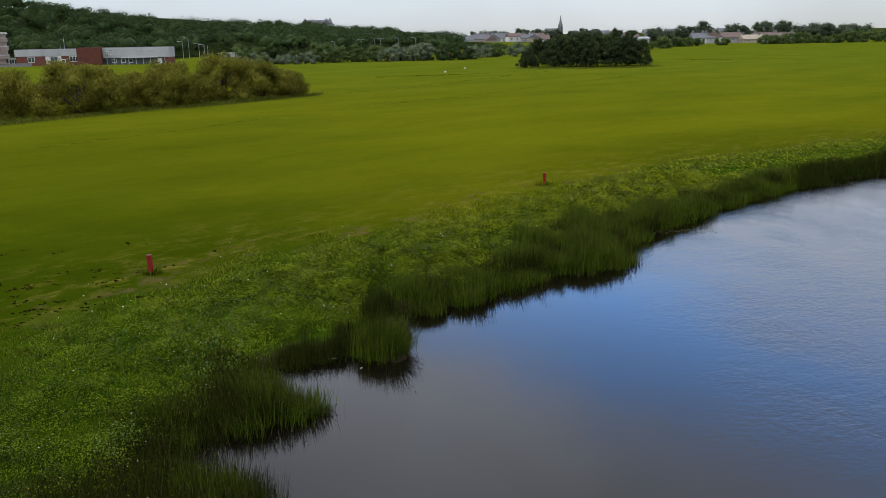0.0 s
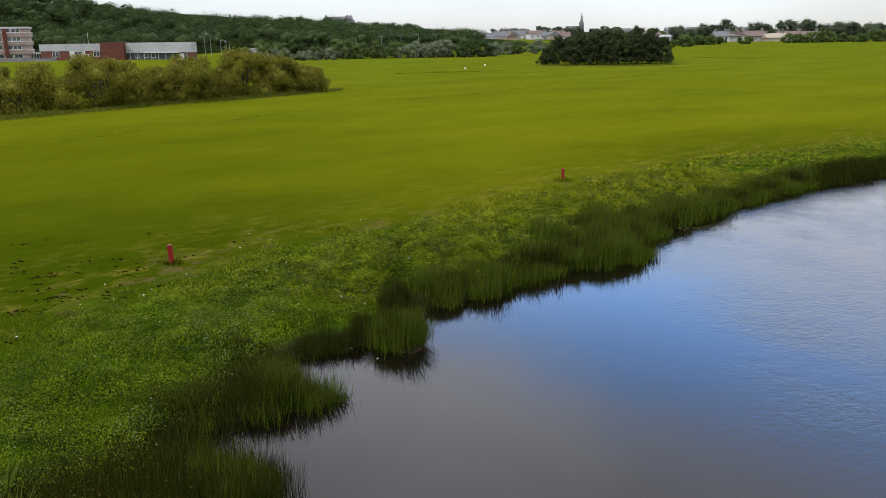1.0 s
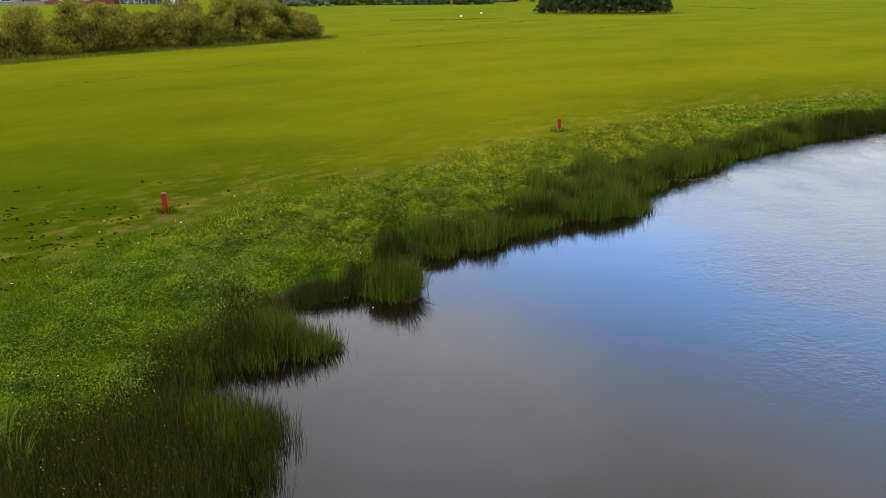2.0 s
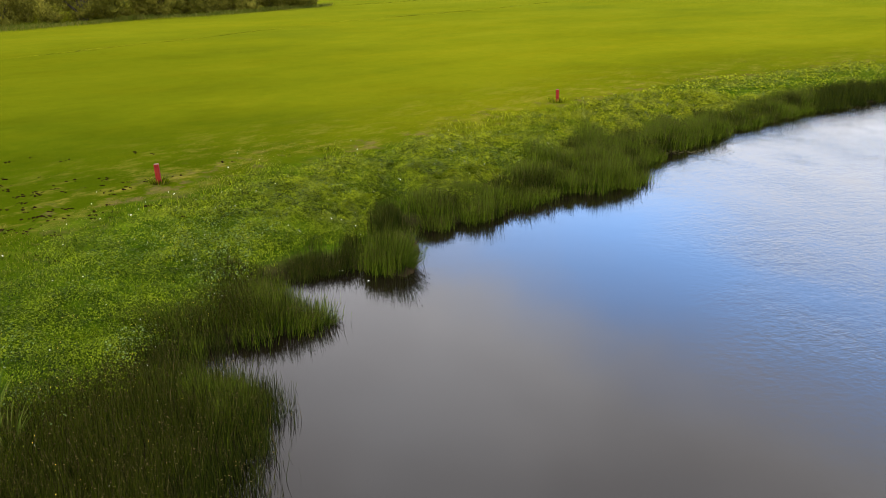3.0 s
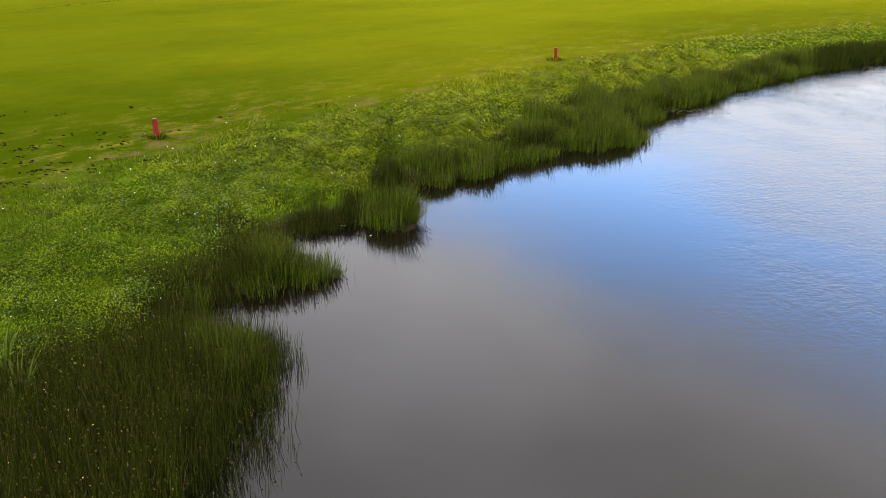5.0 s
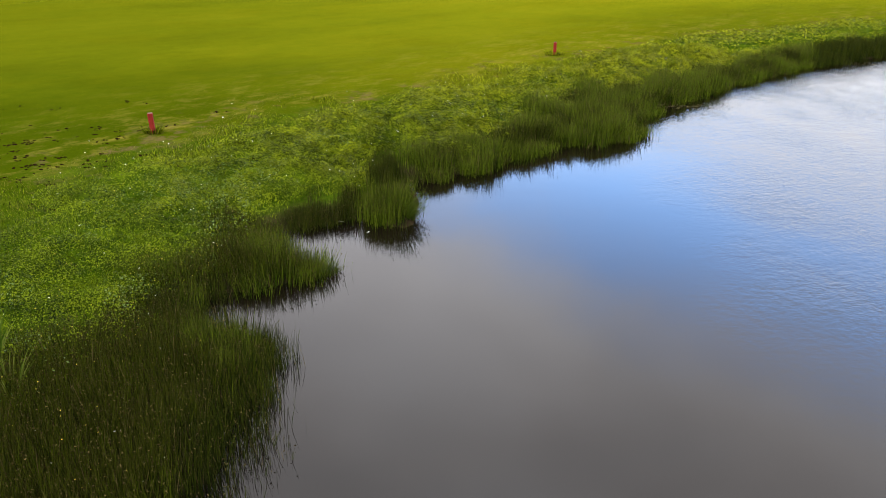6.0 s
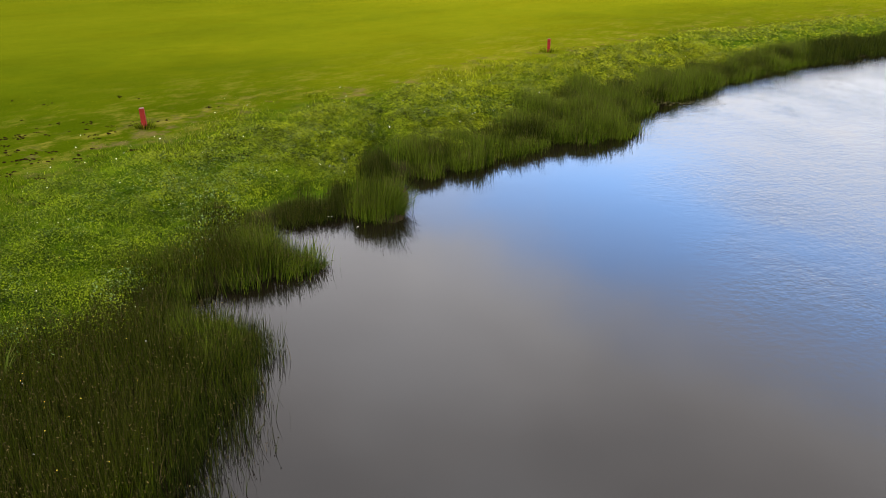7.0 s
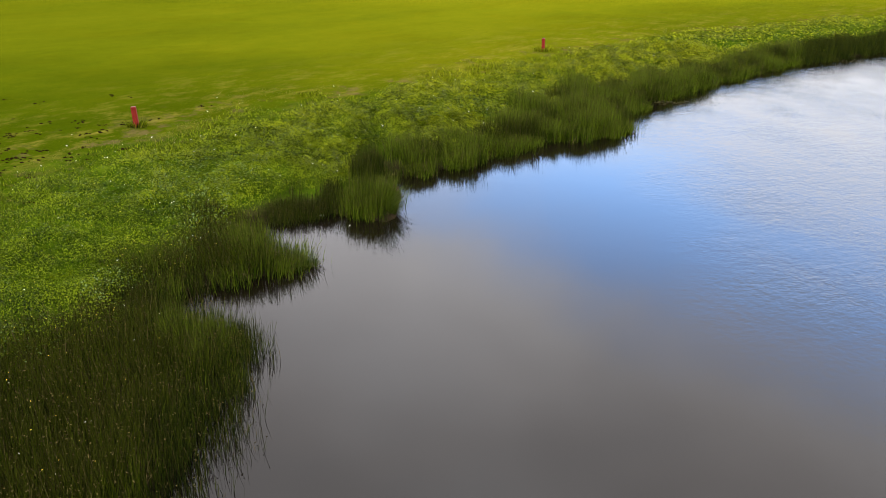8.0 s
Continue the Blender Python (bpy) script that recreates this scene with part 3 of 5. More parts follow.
def tree(name, label, group, at, h, r, mat, seed, n=16, per=90, leaf=0.6, bare=0.3, flat=1.0):
    rng = np.random.default_rng(seed)
    ob = thing(name, label, "tree", group, at)
    s = np.linspace(0, 1, 6)
    p = np.stack([0.05 * h * np.sin(3 * s + seed), 0.04 * h * np.sin(2.3 * s + 2 * seed), h * 0.85 * s - 0.4], 1)
    put("trunk", mesh_of("trunk", *tube(p, 0.035 * h * (1 - 0.8 * s), 7), M_BARK), ob)
    pieces = []
    for _ in range(6):
        a, z = rng.uniform(0, 2 * np.pi), h * rng.uniform(bare, 0.7)
        k = np.linspace(0, 1, 4)
        q = np.stack([r * 0.8 * math.cos(a) * k, r * 0.8 * math.sin(a) * k, z + 0.18 * h * k ** 1.5], 1)
        pieces.append(tube(q, 0.014 * h * (1 - 0.8 * k), 5))
    put("branchwork", mesh_of("branchwork", *joined(pieces), M_BARK), ob)
    m = lobes(rng, n, r * 0.75, r * 0.75, h * (bare + 0.1), h * 0.88, 0.3 * r * flat + 0.1 * r)
    v, f = foliage(rng, m, per, leaf, leaf * 0.6, 0.0, 0.4, 0.35, 0.55)
    put("crown", mesh_of("crown", v, f, mat), ob, kind="stuff")
    return ob


def ground_at(x, y):
    return float(land(np.array([x]), np.array([y]))[0])


# scrub bank along the edge of the fairway
SCRUB = [(-39, 46, 5.0, 2.8), (-33.5, 50, 4.2, 2.9), (-29.5, 54, 4.0, 3.1), (-33, 59, 4.5, 3.0), (-25.5, 57.5, 3.6, 3.8), (-27.5, 63, 4.0, 3.3), (-21.8, 61.5, 3.2, 3.0),
         (-21.2, 66, 3.4, 3.6), (-18.2, 68.0, 3.5, 4.1), (-15.6, 71, 2.7, 3.3), (-13.9, 73.5, 1.7, 2.3)]
for i, (x, y, r, h) in enumerate(SCRUB):
    shrub("willow_bush", "dense yellow-green willow bush at the fairway's edge", "bush", "scrub beside the fairway", (x, y, ground_at(x, y)), r, r * 0.8, h, 40, 390, 0.20, M_SCRUB, 100 + i, 0.5, 0.72, 0.02, 0.36)


def grass_strip(name, label, mat, pts, width, count, hmin, hmax, wide, seed, category="rough grass"):
    rng = np.random.default_rng(seed)
    pts = np.array(pts, float)
    seg = np.hypot(*np.diff(pts, axis=0).T)
    s = rng.uniform(0, seg.sum(), count)
    cum = np.concatenate([[0], np.cumsum(seg)])
    x, y = np.interp(s, cum, pts[:, 0]), np.interp(s, cum, pts[:, 1])
    x = x + rng.normal(scale=width * 0.3, size=count)
    y = y + rng.normal(scale=width, size=count)
    h = rng.uniform(hmin, hmax, count) * (0.7 + 0.3 * wave(x, y, 2.5, seed))
    v, f, al = blades(rng, np.stack([x, y, land(x, y) - 0.03], 1), h, rng.normal(scale=0.3, size=(count, 2)) * h[:, None], wide)
    tagged(put(name, mesh_of(name, v, f, mat, al)), label, category, kind="stuff")


grass_strip("tawny_grass", "tall tawny seeding grass at the foot of the bushes", M_ROUGH, [(-38, 41.5), (-27.8, 49), (-21.5, 59.5), (-16.8, 65), (-11.2, 75.5)], 1.0, 12000, 0.12, 0.5, 0.03, 5)
grass_strip("rough_edge", "thin line of unmown grass across the fairway", M_WEED, [(-20.9, 36.1), (-13.8, 46.5), (-8.3, 55.3), (-1.5, 63.9), (7.4, 77.2), (22.9, 98.1)], 0.07, 7000, 0.05, 0.11, 0.03, 6)
grass_strip("rough_edge", "thin line of unmown grass across the fairway", M_WEED, [(-9.7, 75.1), (-1.5, 85), (6.9, 100), (15, 114)], 0.15, 1800, 0.06, 0.16, 0.05, 7)
grass_strip("rough_edge", "thin line of unmown grass across the fairway", M_WEED, [(-8.3, 104.4), (-2.6, 105.8), (6.4, 109.7)], 0.3, 1500, 0.1, 0.3, 0.06, 8)
grass_strip("rough_edge", "thin line of unmown grass across the fairway", M_WEED, [(42.5, 153), (46, 147), (49.8, 141.5)], 0.5, 900, 0.1, 0.25, 0.08, 9)
grass_strip("pine_skirt", "long shaded grass round the foot of the pines", M_ROUGH, [(11.5, 124), (17, 121), (26, 121), (33, 124)], 1.2, 3000, 0.08, 0.32, 0.05, 10)


# pine clump on the fairway
def pine(at, h, r, seed):
    rng = np.random.default_rng(seed)
    ob = thing("pine_tree", "dark green bushy pine in a clump on turf", "pine", "pine clump", at)
    s = np.linspace(0, 1, 6)
    p = np.stack([0.05 * h * np.sin(2 * s + seed), 0.05 * h * np.sin(3 * s + 2 * seed), h * 0.93 * s - 0.3], 1)
    put("trunk", mesh_of("trunk", *tube(p, 0.03 * h * (1 - 0.85 * s), 7), M_BARK), ob)
    pieces, masses = [], []
    for k in range(44):
        u = rng.uniform(0.03, 1.0)
        a = rng.uniform(0, 2 * np.pi)
        reach = r * (1.1 - 0.75 * u ** 1.6) * rng.uniform(0.55, 1.05)
        z0 = h * u * 0.88
        t = np.linspace(0, 1, 4)
        q = np.stack([reach * math.cos(a) * t, reach * math.sin(a) * t, z0 + 0.09 * h * t ** 1.6], 1)
        pieces.append(tube(q, 0.008 * h * (1.05 - t), 5))
        for m in (0.55, 0.95):
            e = q[0] + (q[-1] - q[0]) * m
            sz = 0.095 * h * rng.uniform(0.7, 1.4)
            masses.append((e, np.array([sz, sz, sz * 0.7])))
    masses.append((np.array([p[-1][0], p[-1][1], h * 0.95]), np.array([0.06 * h, 0.06 * h, 0.09 * h])))
    put("branchwork", mesh_of("branchwork", *joined(pieces), M_BARK), ob)
    v, f = foliage(rng, masses, 56, 0.44, 0.055, 0.62, 0.6, 0.5, 0.6)
    put("needle_mass", mesh_of("needle_mass", v, f, M_PINE), ob, kind="stuff")
    return ob


PINES = [(13.2, 126, 3.0, 1.5), (15.2, 129, 4.6, 2.0), (16.8, 126, 4.4, 1.9), (18.4, 130, 5.2, 2.2), (19.9, 126.5, 4.8, 2.0), (21.6, 130, 5.3, 2.2), (22.8, 126, 4.6, 2.0), (24.5, 129, 5.5, 2.2),
         (25.9, 126.5, 5.0, 2.0), (27.3, 130, 6.2, 2.2), (28.6, 127, 5.0, 1.9), (29.9, 130, 5.6, 2.0), (30.9, 127, 4.2, 1.6), (23.5, 134, 5.6, 2.2), (18.0, 134, 5.0, 2.2)]
for i, (x, y, h, r) in enumerate(PINES):
    pine((x, y, ground_at(x, y)), h * 0.92, r, 200 + i)

# hedge line of mixed scrub across the far side of the fairway
HEDGE = [(-42, 178, 5.0, 5.0, 0), (-37.5, 168, 3.5, 2.9, 1), (-36, 182, 3.8, 6.0, 2), (-32, 167, 3.4, 2.2, 1), (-31, 182, 4.2, 6.3, 2), (-27.5, 168, 3.0, 2.4, 1), (-25.5, 178, 3.5, 4.2, 0), (-22, 172, 3.0, 3.4, 0),
         (-19, 176, 3.0, 4.0, 0), (-16, 172, 2.8, 3.2, 0), (-13.5, 176, 3.0, 3.6, 0), (-11, 172, 2.5, 2.9, 1), (-8.5, 176, 3.0, 3.7, 1), (-5.6, 173, 2.8, 3.4, 1), (-3.2, 176, 2.8, 4.0, 1), (-0.5, 178, 3.0, 4.5, 0),
         (1.8, 172, 2.6, 4.0, 2), (4.6, 172, 2.4, 3.4, 2), (6.6, 178, 2.5, 3.0, 1), (-28, 190, 4.0, 4.6, 0), (9.5, 190, 3.0, 2.4, 1), (13, 192, 3.0, 2.2, 0), (17, 192, 3.0, 2.4, 1), (21, 195, 3.5, 2.6, 0)]
HEDGE += [(9 + 4.4 * k, 236 + 9 * (k % 3), 3.2, 2.3 + 0.9 * (k % 4) / 3, k % 2) for k in range(10)]
for i, (x, y, r, h, grey) in enumerate(HEDGE):
    shrub("scrub_bush", ("mid-green hawthorn bush beyond the fairway", "silvery grey-green buckthorn beyond the fairway", "tall dark green bush beyond the fairway")[grey], "bush", "scrub line beyond the fairway", (x, y, ground_at(x, y)),
          r, r * 0.8, h, 24, 84, 0.30, (M_HEDGE, M_GREY, M_WOOD)[grey], 300 + i, 0.1, 0.26 * h, 0.02)
RIGHT = [(70, 262, 3.0, 3.6), (78, 285, 5, 4.0), (84, 290, 4.5, 3.6), (90, 296, 4, 2.8), (101, 298, 3.0, 2.6), (119, 300, 5.0, 3.4), (125, 302, 5.5, 4.2), (131, 302, 5.0, 4.0), (137, 305, 4.5, 3.2), (143, 300, 5.0, 3.0), (149, 300, 6.0, 4.2),
         (156, 305, 6.0, 4.4), (164, 306, 6, 4.2), (172, 310, 6, 4.6), (62, 250, 3.0, 2.4)]
for i, (x, y, r, h) in enumerate(RIGHT):
    shrub("scrub_bush", "dark green gorse mound at the far edge of the turf", "bush", "scrub before the houses", (x, y, ground_at(x, y)), r, r * 0.7, h, 22, 80, 0.6, M_HEDGE, 340 + i, 0.1, 0.28 * h, 0.02)

# trees behind the houses and in the town
TREES = [(129, 450, 8.6, 4.2, 1), (136.5, 455, 7.9, 3.2, 1), (142.4, 450, 10.5, 4.0, 1), (149.5, 460, 7.2, 3.6, 1), (158, 452, 8.6, 4.6, 1), (164.5, 455, 8.5, 3.6, 1), (173.8, 450, 10.2, 5.5, 0.6), (185, 450, 10.3, 4.4, 0.7), (190, 460, 8, 5, 1),
         (196, 455, 7.4, 5, 1), (203, 452, 7.6, 4.6, 1), (211, 455, 8.0, 4.4, 0.7), (219, 455, 7.0, 5, 1), (227, 458, 6.6, 5, 1), (236, 460, 6.6, 5, 1), (120, 470, 6.0, 5, 1), (110, 480, 5.5, 5, 1), (100, 480, 5.0, 5, 1)]
TREES += [(122 + 7.5 * k, 476 + 9 * (k % 3), 6.4 + 1.6 * math.sin(2.1 * k), 5.2, 1) for k in range(16)]
for i, (x, y, h, r, flat) in enumerate(TREES):
    tree("broadleaf_tree", "dark broadleaf tree behind the houses" if flat == 1 else "tall flat-topped tree behind the houses", "trees behind the houses", (x, y, ground_at(x, y)), h, r * 1.25, M_HAZYLEAF, 400 + i, 18, 90, 0.7, 0.42 if flat < 1 else 0.18, flat)
rng = np.random.default_rng(31)
for i in range(36):
    x, y = 26 + 125 * (i + rng.uniform(0, 0.8)) / 36, rng.uniform(700, 820)
    tree("town_tree", "dark round tree among distant town roofs", "trees in the town", (x, y, ground_at(x, y)), rng.uniform(6.0, 9.5), rng.uniform(4, 6.5), M_HAZYLEAF, 440 + i, 9, 60, 1.5, 0.15)


# woodland over the ridge: past counting
def woodland():
    rng = np.random.default_rng(77)
    pv, quads, tris, base = [], [], [], 0
    for k in range(690):
        x = rng.uniform(-300, 8)
        near = 338 if x > -95 else 290
        y = near + (513 - near) * rng.uniform(0, 1) ** 0.85 if k < 500 else rng.uniform(468, 508)
        low = 0.6 if x > -25 else 0.82 if x > -60 else 1.0
        h, r = rng.uniform(6.8, 10.5) * low, rng.uniform(4.6, 8.4)
        foot = np.array([x, y, ground_at(x, y)])
        # a broad dome with smaller boughs round and on it
        m = [(foot + [0, 0, 0.52 * h], np.array([0.72 * r, 0.72 * r, 0.42 * h]))]
        for _ in range(6):
            a, u = rng.uniform(0, 2 * np.pi), rng.uniform(0.3, 0.86)
            q = r * 0.62 * math.sqrt(1.0 - (u - 0.3) ** 2 / 0.5)
            g = r * rng.uniform(0.24, 0.44)
            m.append((foot + [q * math.cos(a), q * math.sin(a), h * u], np.array([g, g, 0.75 * g])))
        dome, (f4, f3) = foliage(rng, m[:1], 80, 0.75, 0.55, 0.0, 0.2, 0.3, 0.72)
        boughs, g4 = foliage(rng, m[1:], 38, 0.75, 0.55, 0.0, 0.3, 0.3)
        v, f4 = np.concatenate([dome, boughs]), np.concatenate([f4, g4 + len(dome)])
        pv.append(v)
        quads.append(f4 + base)
        tris.append(f3 + base)
        base += len(v)
    me = mesh_of("woodland", np.concatenate(pv), [np.concatenate(quads), np.concatenate(tris)], M_WOOD)
    tagged(put("woodland", me), "dense dark green broadleaf wood covering a ridge", "woodland", kind="stuff")


woodland()


# ---- school beyond the scrub ----
def window(parent, x0, x1, y, z0, z1, bars=1, mat=M_TRIM):
    """A framed window on a wall that faces the pond (towards -y)."""
    w = part("window", boxes((x0, x1, y - 0.06, y + 0.02, z0, z0 + 0.12), (x0, x1, y - 0.06, y + 0.02, z1 - 0.12, z1),
                             *[(x0 + (x1 - x0 - 0.1) * k / bars, x0 + (x1 - x0 - 0.1) * k / bars + 0.1, y - 0.05, y + 0.02, z0 + 0.12, z1 - 0.12) for k in range(bars + 1)]), mat, parent, "pale window frame")
    part("pane", boxes((x0 + 0.05, x1 - 0.05, y - 0.02, y + 0.01, z0 + 0.05, z1 - 0.05)), M_GLASS, w, "dark glass")


def school():
    y = 235.0
    z = ground_at(-98, 235) - 0.4
    ob = thing("school_hall", "long single-storey brick school hall with grey cladding", "building", at=(0, 0, z))
    left, red, mid, right = -120.6, -102.6, -95.8, -77.0
    part("brick_wall", boxes((left, red, y, y + 5, 0, 3.0)), M_BRICK, ob)
    part("fascia", boxes((left - 0.2, red, y - 0.15, y + 5.2, 3.0, 4.9)), M_PANEL, ob, "pale grey roof fascia")
    part("tall_block", boxes((red, mid, y - 1.5, y + 4, 0, 5.2)), M_BRICKTALL, ob, "windowless red brick block")
    part("upper_wall", boxes((mid, right, y - 0.1, y + 5, 2.2, 5.0)), M_PANEL, ob, "grey ribbed cladding")
    part("lower_wall", boxes((mid, right - 1.2, y + 0.35, y + 4.8, 0, 2.2)), M_DARK, ob, "dark glazed lower wall")
    part("end_wall", boxes((right - 1.2, right, y, y + 4.8, 0, 2.2)), M_BRICK, ob)
    part("roof", boxes((left, red, y, y + 5, 4.9, 4.96), (mid, right, y, y + 5, 5.0, 5.06)), M_ROOFFELT, ob)
    for a, b, z0, z1, n in ((-117.3, -115.3, 1.3, 2.9, 2), (-110.8, -108.8, 0.9, 2.9, 2), (-105.4, -102.8, 1.4, 2.9, 3)):
        window(ob, a, b, y, z0, z1, n)
    for a, b in ((-108.7, -107.7), (-112.2, -110.9)):
        part("white_panel", boxes((a, b, y - 0.08, y, 0.4, 2.95)), M_TRIM, ob, "white boarding")
    d = part("door", boxes((-107.6, -106.6, y - 0.1, y, 0.0, 2.1), bevel=0.02), M_WHITE, ob, "white entrance door")
    part("pane", boxes((-107.4, -106.8, y - 0.12, y - 0.09, 1.1, 1.9)), M_GLASS, d)
    for k in range(4):
        window(ob, -95.3 + 0.62 * k, -94.8 + 0.62 * k, y - 0.1, 3.9, 4.45, 1)
    for k in range(4):
        window(ob, -95.3 + 0.62 * k, -94.8 + 0.62 * k, y - 0.1, 2.7, 3.3, 1)
    for k, w in enumerate((0.5, 0.5, 0.6, 0.5)):
        window(ob, -85.6 + 1.3 * k, -85.6 + 1.3 * k + w, y - 0.1, 3.9, 4.4, 1)
    part("canopy", boxes((-90.5, -80.5, y - 0.5, y + 0.3, 2.15, 2.35)), M_TRIM, ob, "thin white canopy")
    for k in range(9):
        part("mullion", boxes((-95 + 2.05 * k, -94.8 + 2.05 * k, y + 0.25, y + 0.4, 0, 2.2)), M_PANEL, ob)
    for a in (-93.6, -91.0, -88.9):
        window(ob, a, a + 1.3, y + 0.35, 0.8, 1.9, 1)
    part("white_door", boxes((-80.7, -79.3, y + 0.25, y + 0.36, 0, 1.95)), M_WHITE, ob, "white double door")
    part("flue", boxes((-109.5, -109.42, y + 4, y + 4.08, 4.9, 6.3), (-108.3, -108.2, y + 4, y + 4.1, 4.9, 8.2)), M_STEEL, ob, "thin roof flues and mast")


def tower():
    y, z = 0.0, ground_at(-135, 238) - 0.4
    x0, x1 = -32.0, 0.0
    ob = thing("classroom_block", "three-storey school block with pale panel bands", "building", at=(-124.6, 238, z), turn=24)
    part("core", boxes((x0 + 0.3, x1 - 0.3, y + 0.3, y + 11.7, 0, 9.6)), M_SPANDREL, ob)
    part("roof_edge", boxes((x0 - 0.1, x1 + 0.1, y - 0.1, y + 12.1, 9.5, 9.95)), M_TRIM, ob, "white roof edge")
    for k in range(4):
        b = 2.4 * k
        part("spandrel", boxes((x0, x1, y, y + 12, b, b + 1.05)), M_SPANDREL, ob)
        part("sill_band", boxes((x0 - 0.05, x1 + 0.05, y - 0.06, y + 12.06, b + 1.05, b + 1.17)), M_TRIM, ob)
        for c in range(12):
            a = x0 + 0.2 + 2.46 * c
            window(ob, a, a + 2.2, y + 0.28, b + 1.17, b + 2.4, 2)
    part("brick_pier", boxes((x1 - 7.0, x1 - 6.0, y - 0.35, y, 0, 9.5)), M_BRICKTALL, ob, "dark brown brick pier")
    part("porch", boxes((x1, x1 + 3.2, y + 1, y + 6, 0, 2.7)), M_PANEL, ob, "low glazed porch")
    window(ob, x1 + 0.3, x1 + 2.9, y + 1, 0.6, 2.4, 4)


school()
tower()
wl = thing("low_wall", "low grey wall before the school", "wall", at=(0, 0, ground_at(-130, 226)))
part("courses", boxes((-150, -112, 226, 226.4, -0.3, 0.9)), M_STONE, wl)
part("coping", boxes((-150.1, -111.9, 225.9, 226.5, 0.9, 1.0)), M_STONE, wl)


def lamp_post(x, y, h, twin=False):
    z = ground_at(x, y)
    ob = thing("lamp_post", "tall grey steel lamp post with short arm", "lamp post", "lamp posts", (x, y, z))
    s = np.linspace(0, 1, 5)
    put("pole", mesh_of("pole", *tube(np.stack([0 * s, 0 * s, h * s - 0.2], 1), 0.075 - 0.03 * s, 8), M_STEEL), ob)
    for sgn in ((-1, 1) if twin else (-1,)):
        put("arm", mesh_of("arm", *tube(np.stack([sgn * 0.9 * s, 0 * s, h - 0.2 + 0.12 * np.sin(s * 2.5)], 1), 0.03 + 0 * s, 6), M_STEEL), ob)
        part("lamp_head", boxes((min(sgn * 0.8, sgn * 1.5), max(sgn * 0.8, sgn * 1.5), -0.11, 0.11, h - 0.16, h + 0.0), bevel=0.03), M_PANEL, ob, "grey lamp head")


for x, y, h, twin in ((-73.3, 236, 6.2, 0), (-69.9, 240, 5.6, 0), (-67.2, 236, 5.2, 0), (-79.5, 262, 7.2, 0), (-55.3, 300, 5.2, 0), (-39.5, 310, 4.4, 0), (-31.6, 330, 4.6, 1), (-26.2, 330, 5.0, 0), (-24.0, 332, 4.7, 1), (-16.8, 330, 4.8, 0),
                      (-10.0, 330, 4.8, 0), (-71.6, 255, 4.6, 0)):
    lamp_post(x, y, h, bool(twin))
shed = thing("shed", "small grey flat-roofed shed by the lamp posts", "shed", at=(-66.5, 250, ground_at(-66, 250)))
part("walls", boxes((0, 7, 0, 4, -0.2, 2.3)), M_GREYWALL, shed)
part("flat_roof", boxes((-0.2, 7.2, -0.2, 4.2, 2.3, 2.5)), M_PANEL, shed)
part("door", boxes((2, 3, -0.06, 0, 0, 2.0)), M_DARK, shed)


# ---- houses, church and town ----
def gable(x0, x1, y0, y1, z0, z1, over=0.35):
    bm = bmesh.new()
    x0, x1, y0, y1 = x0 - over, x1 + over, y0 - over, y1 + over
    m = (y0 + y1) / 2
    v = [bm.verts.new(p) for p in ((x0, y0, z0), (x1, y0, z0), (x1, y1, z0), (x0, y1, z0), (x0, m, z1), (x1, m, z1), (x0, y0, z0 - 0.15), (x1, y0, z0 - 0.15), (x1, y1, z0 - 0.15), (x0, y1, z0 - 0.15))]
    for f in ((0, 1, 5, 4), (2, 3, 4, 5), (0, 4, 3), (1, 2, 5), (9, 8, 7, 6), (0, 6, 7, 1), (1, 7, 8, 2), (2, 8, 9, 3), (3, 9, 6, 0)):
        bm.faces.new([v[i] for i in f])
    return bm


def house(x, y, w, d, h, rise, wall, roof, label, group, turn=0.0, n=3, z=None):
    ob = thing("house", label, "house", group, (x, y, ground_at(x, y) if z is None else z), turn)
    part("wall", boxes((-w / 2, w / 2, 0, d, -1.0, h)), wall, ob)
    part("roof", gable(-w / 2, w / 2, 0, d, h, h + rise), roof, ob)
    for cx in (-w / 2 + 0.7, w / 2 - 0.7):
        part("chimney", boxes((cx - 0.45, cx + 0.45, d / 2 - 0.35, d / 2 + 0.35, h + rise * 0.6, h + rise + 1.0)), M_STONE, ob, "chimney stack")
    for k in range(n):
        a = -w / 2 + w * (k + 0.5) / n
        window(ob, a - 0.55, a + 0.55, 0, h * 0.42, h * 0.82, 2)
    part("door", boxes((w / 2 - 1.7, w / 2 - 0.8, -0.06, 0.0, 0, min(2.0, h * 0.8))), M_DARK, ob)


H = "houses beyond the turf"
house(109.3, 350, 5.6, 7, 2.4, 2.0, M_RENDER, M_SLATE, "white rendered cottage with grey slate roof", H, 0, 2)
house(114.6, 350, 5.0, 7, 2.4, 1.9, M_GREYWALL, M_SLATE, "grey harled cottage with slate roof", H, 0, 2)
house(119.6, 352, 4.6, 8, 2.7, 2.2, M_RENDER, M_TILE, "white gabled house with brown tile roof", H, 70, 2)
house(124.6, 354, 8.6, 8, 2.3, 2.2, M_GREYWALL, M_TILE, "grey bungalow with brown tile roof", H, 0, 3)
house(131.2, 348, 8.2, 7, 1.5, 1.8, M_BEIGE, M_BEIGE, "low beige building with pale roof", H, 0, 2)
house(139.0, 353, 9.5, 8, 2.2, 1.9, M_GREYWALL, M_TILE, "grey bungalow with brown tile roof", H, 0, 3)
house(148.5, 356, 8.5, 8, 2.2, 1.7, M_RENDER, M_TILE, "white bungalow with brown tile roof", H, 0, 3)
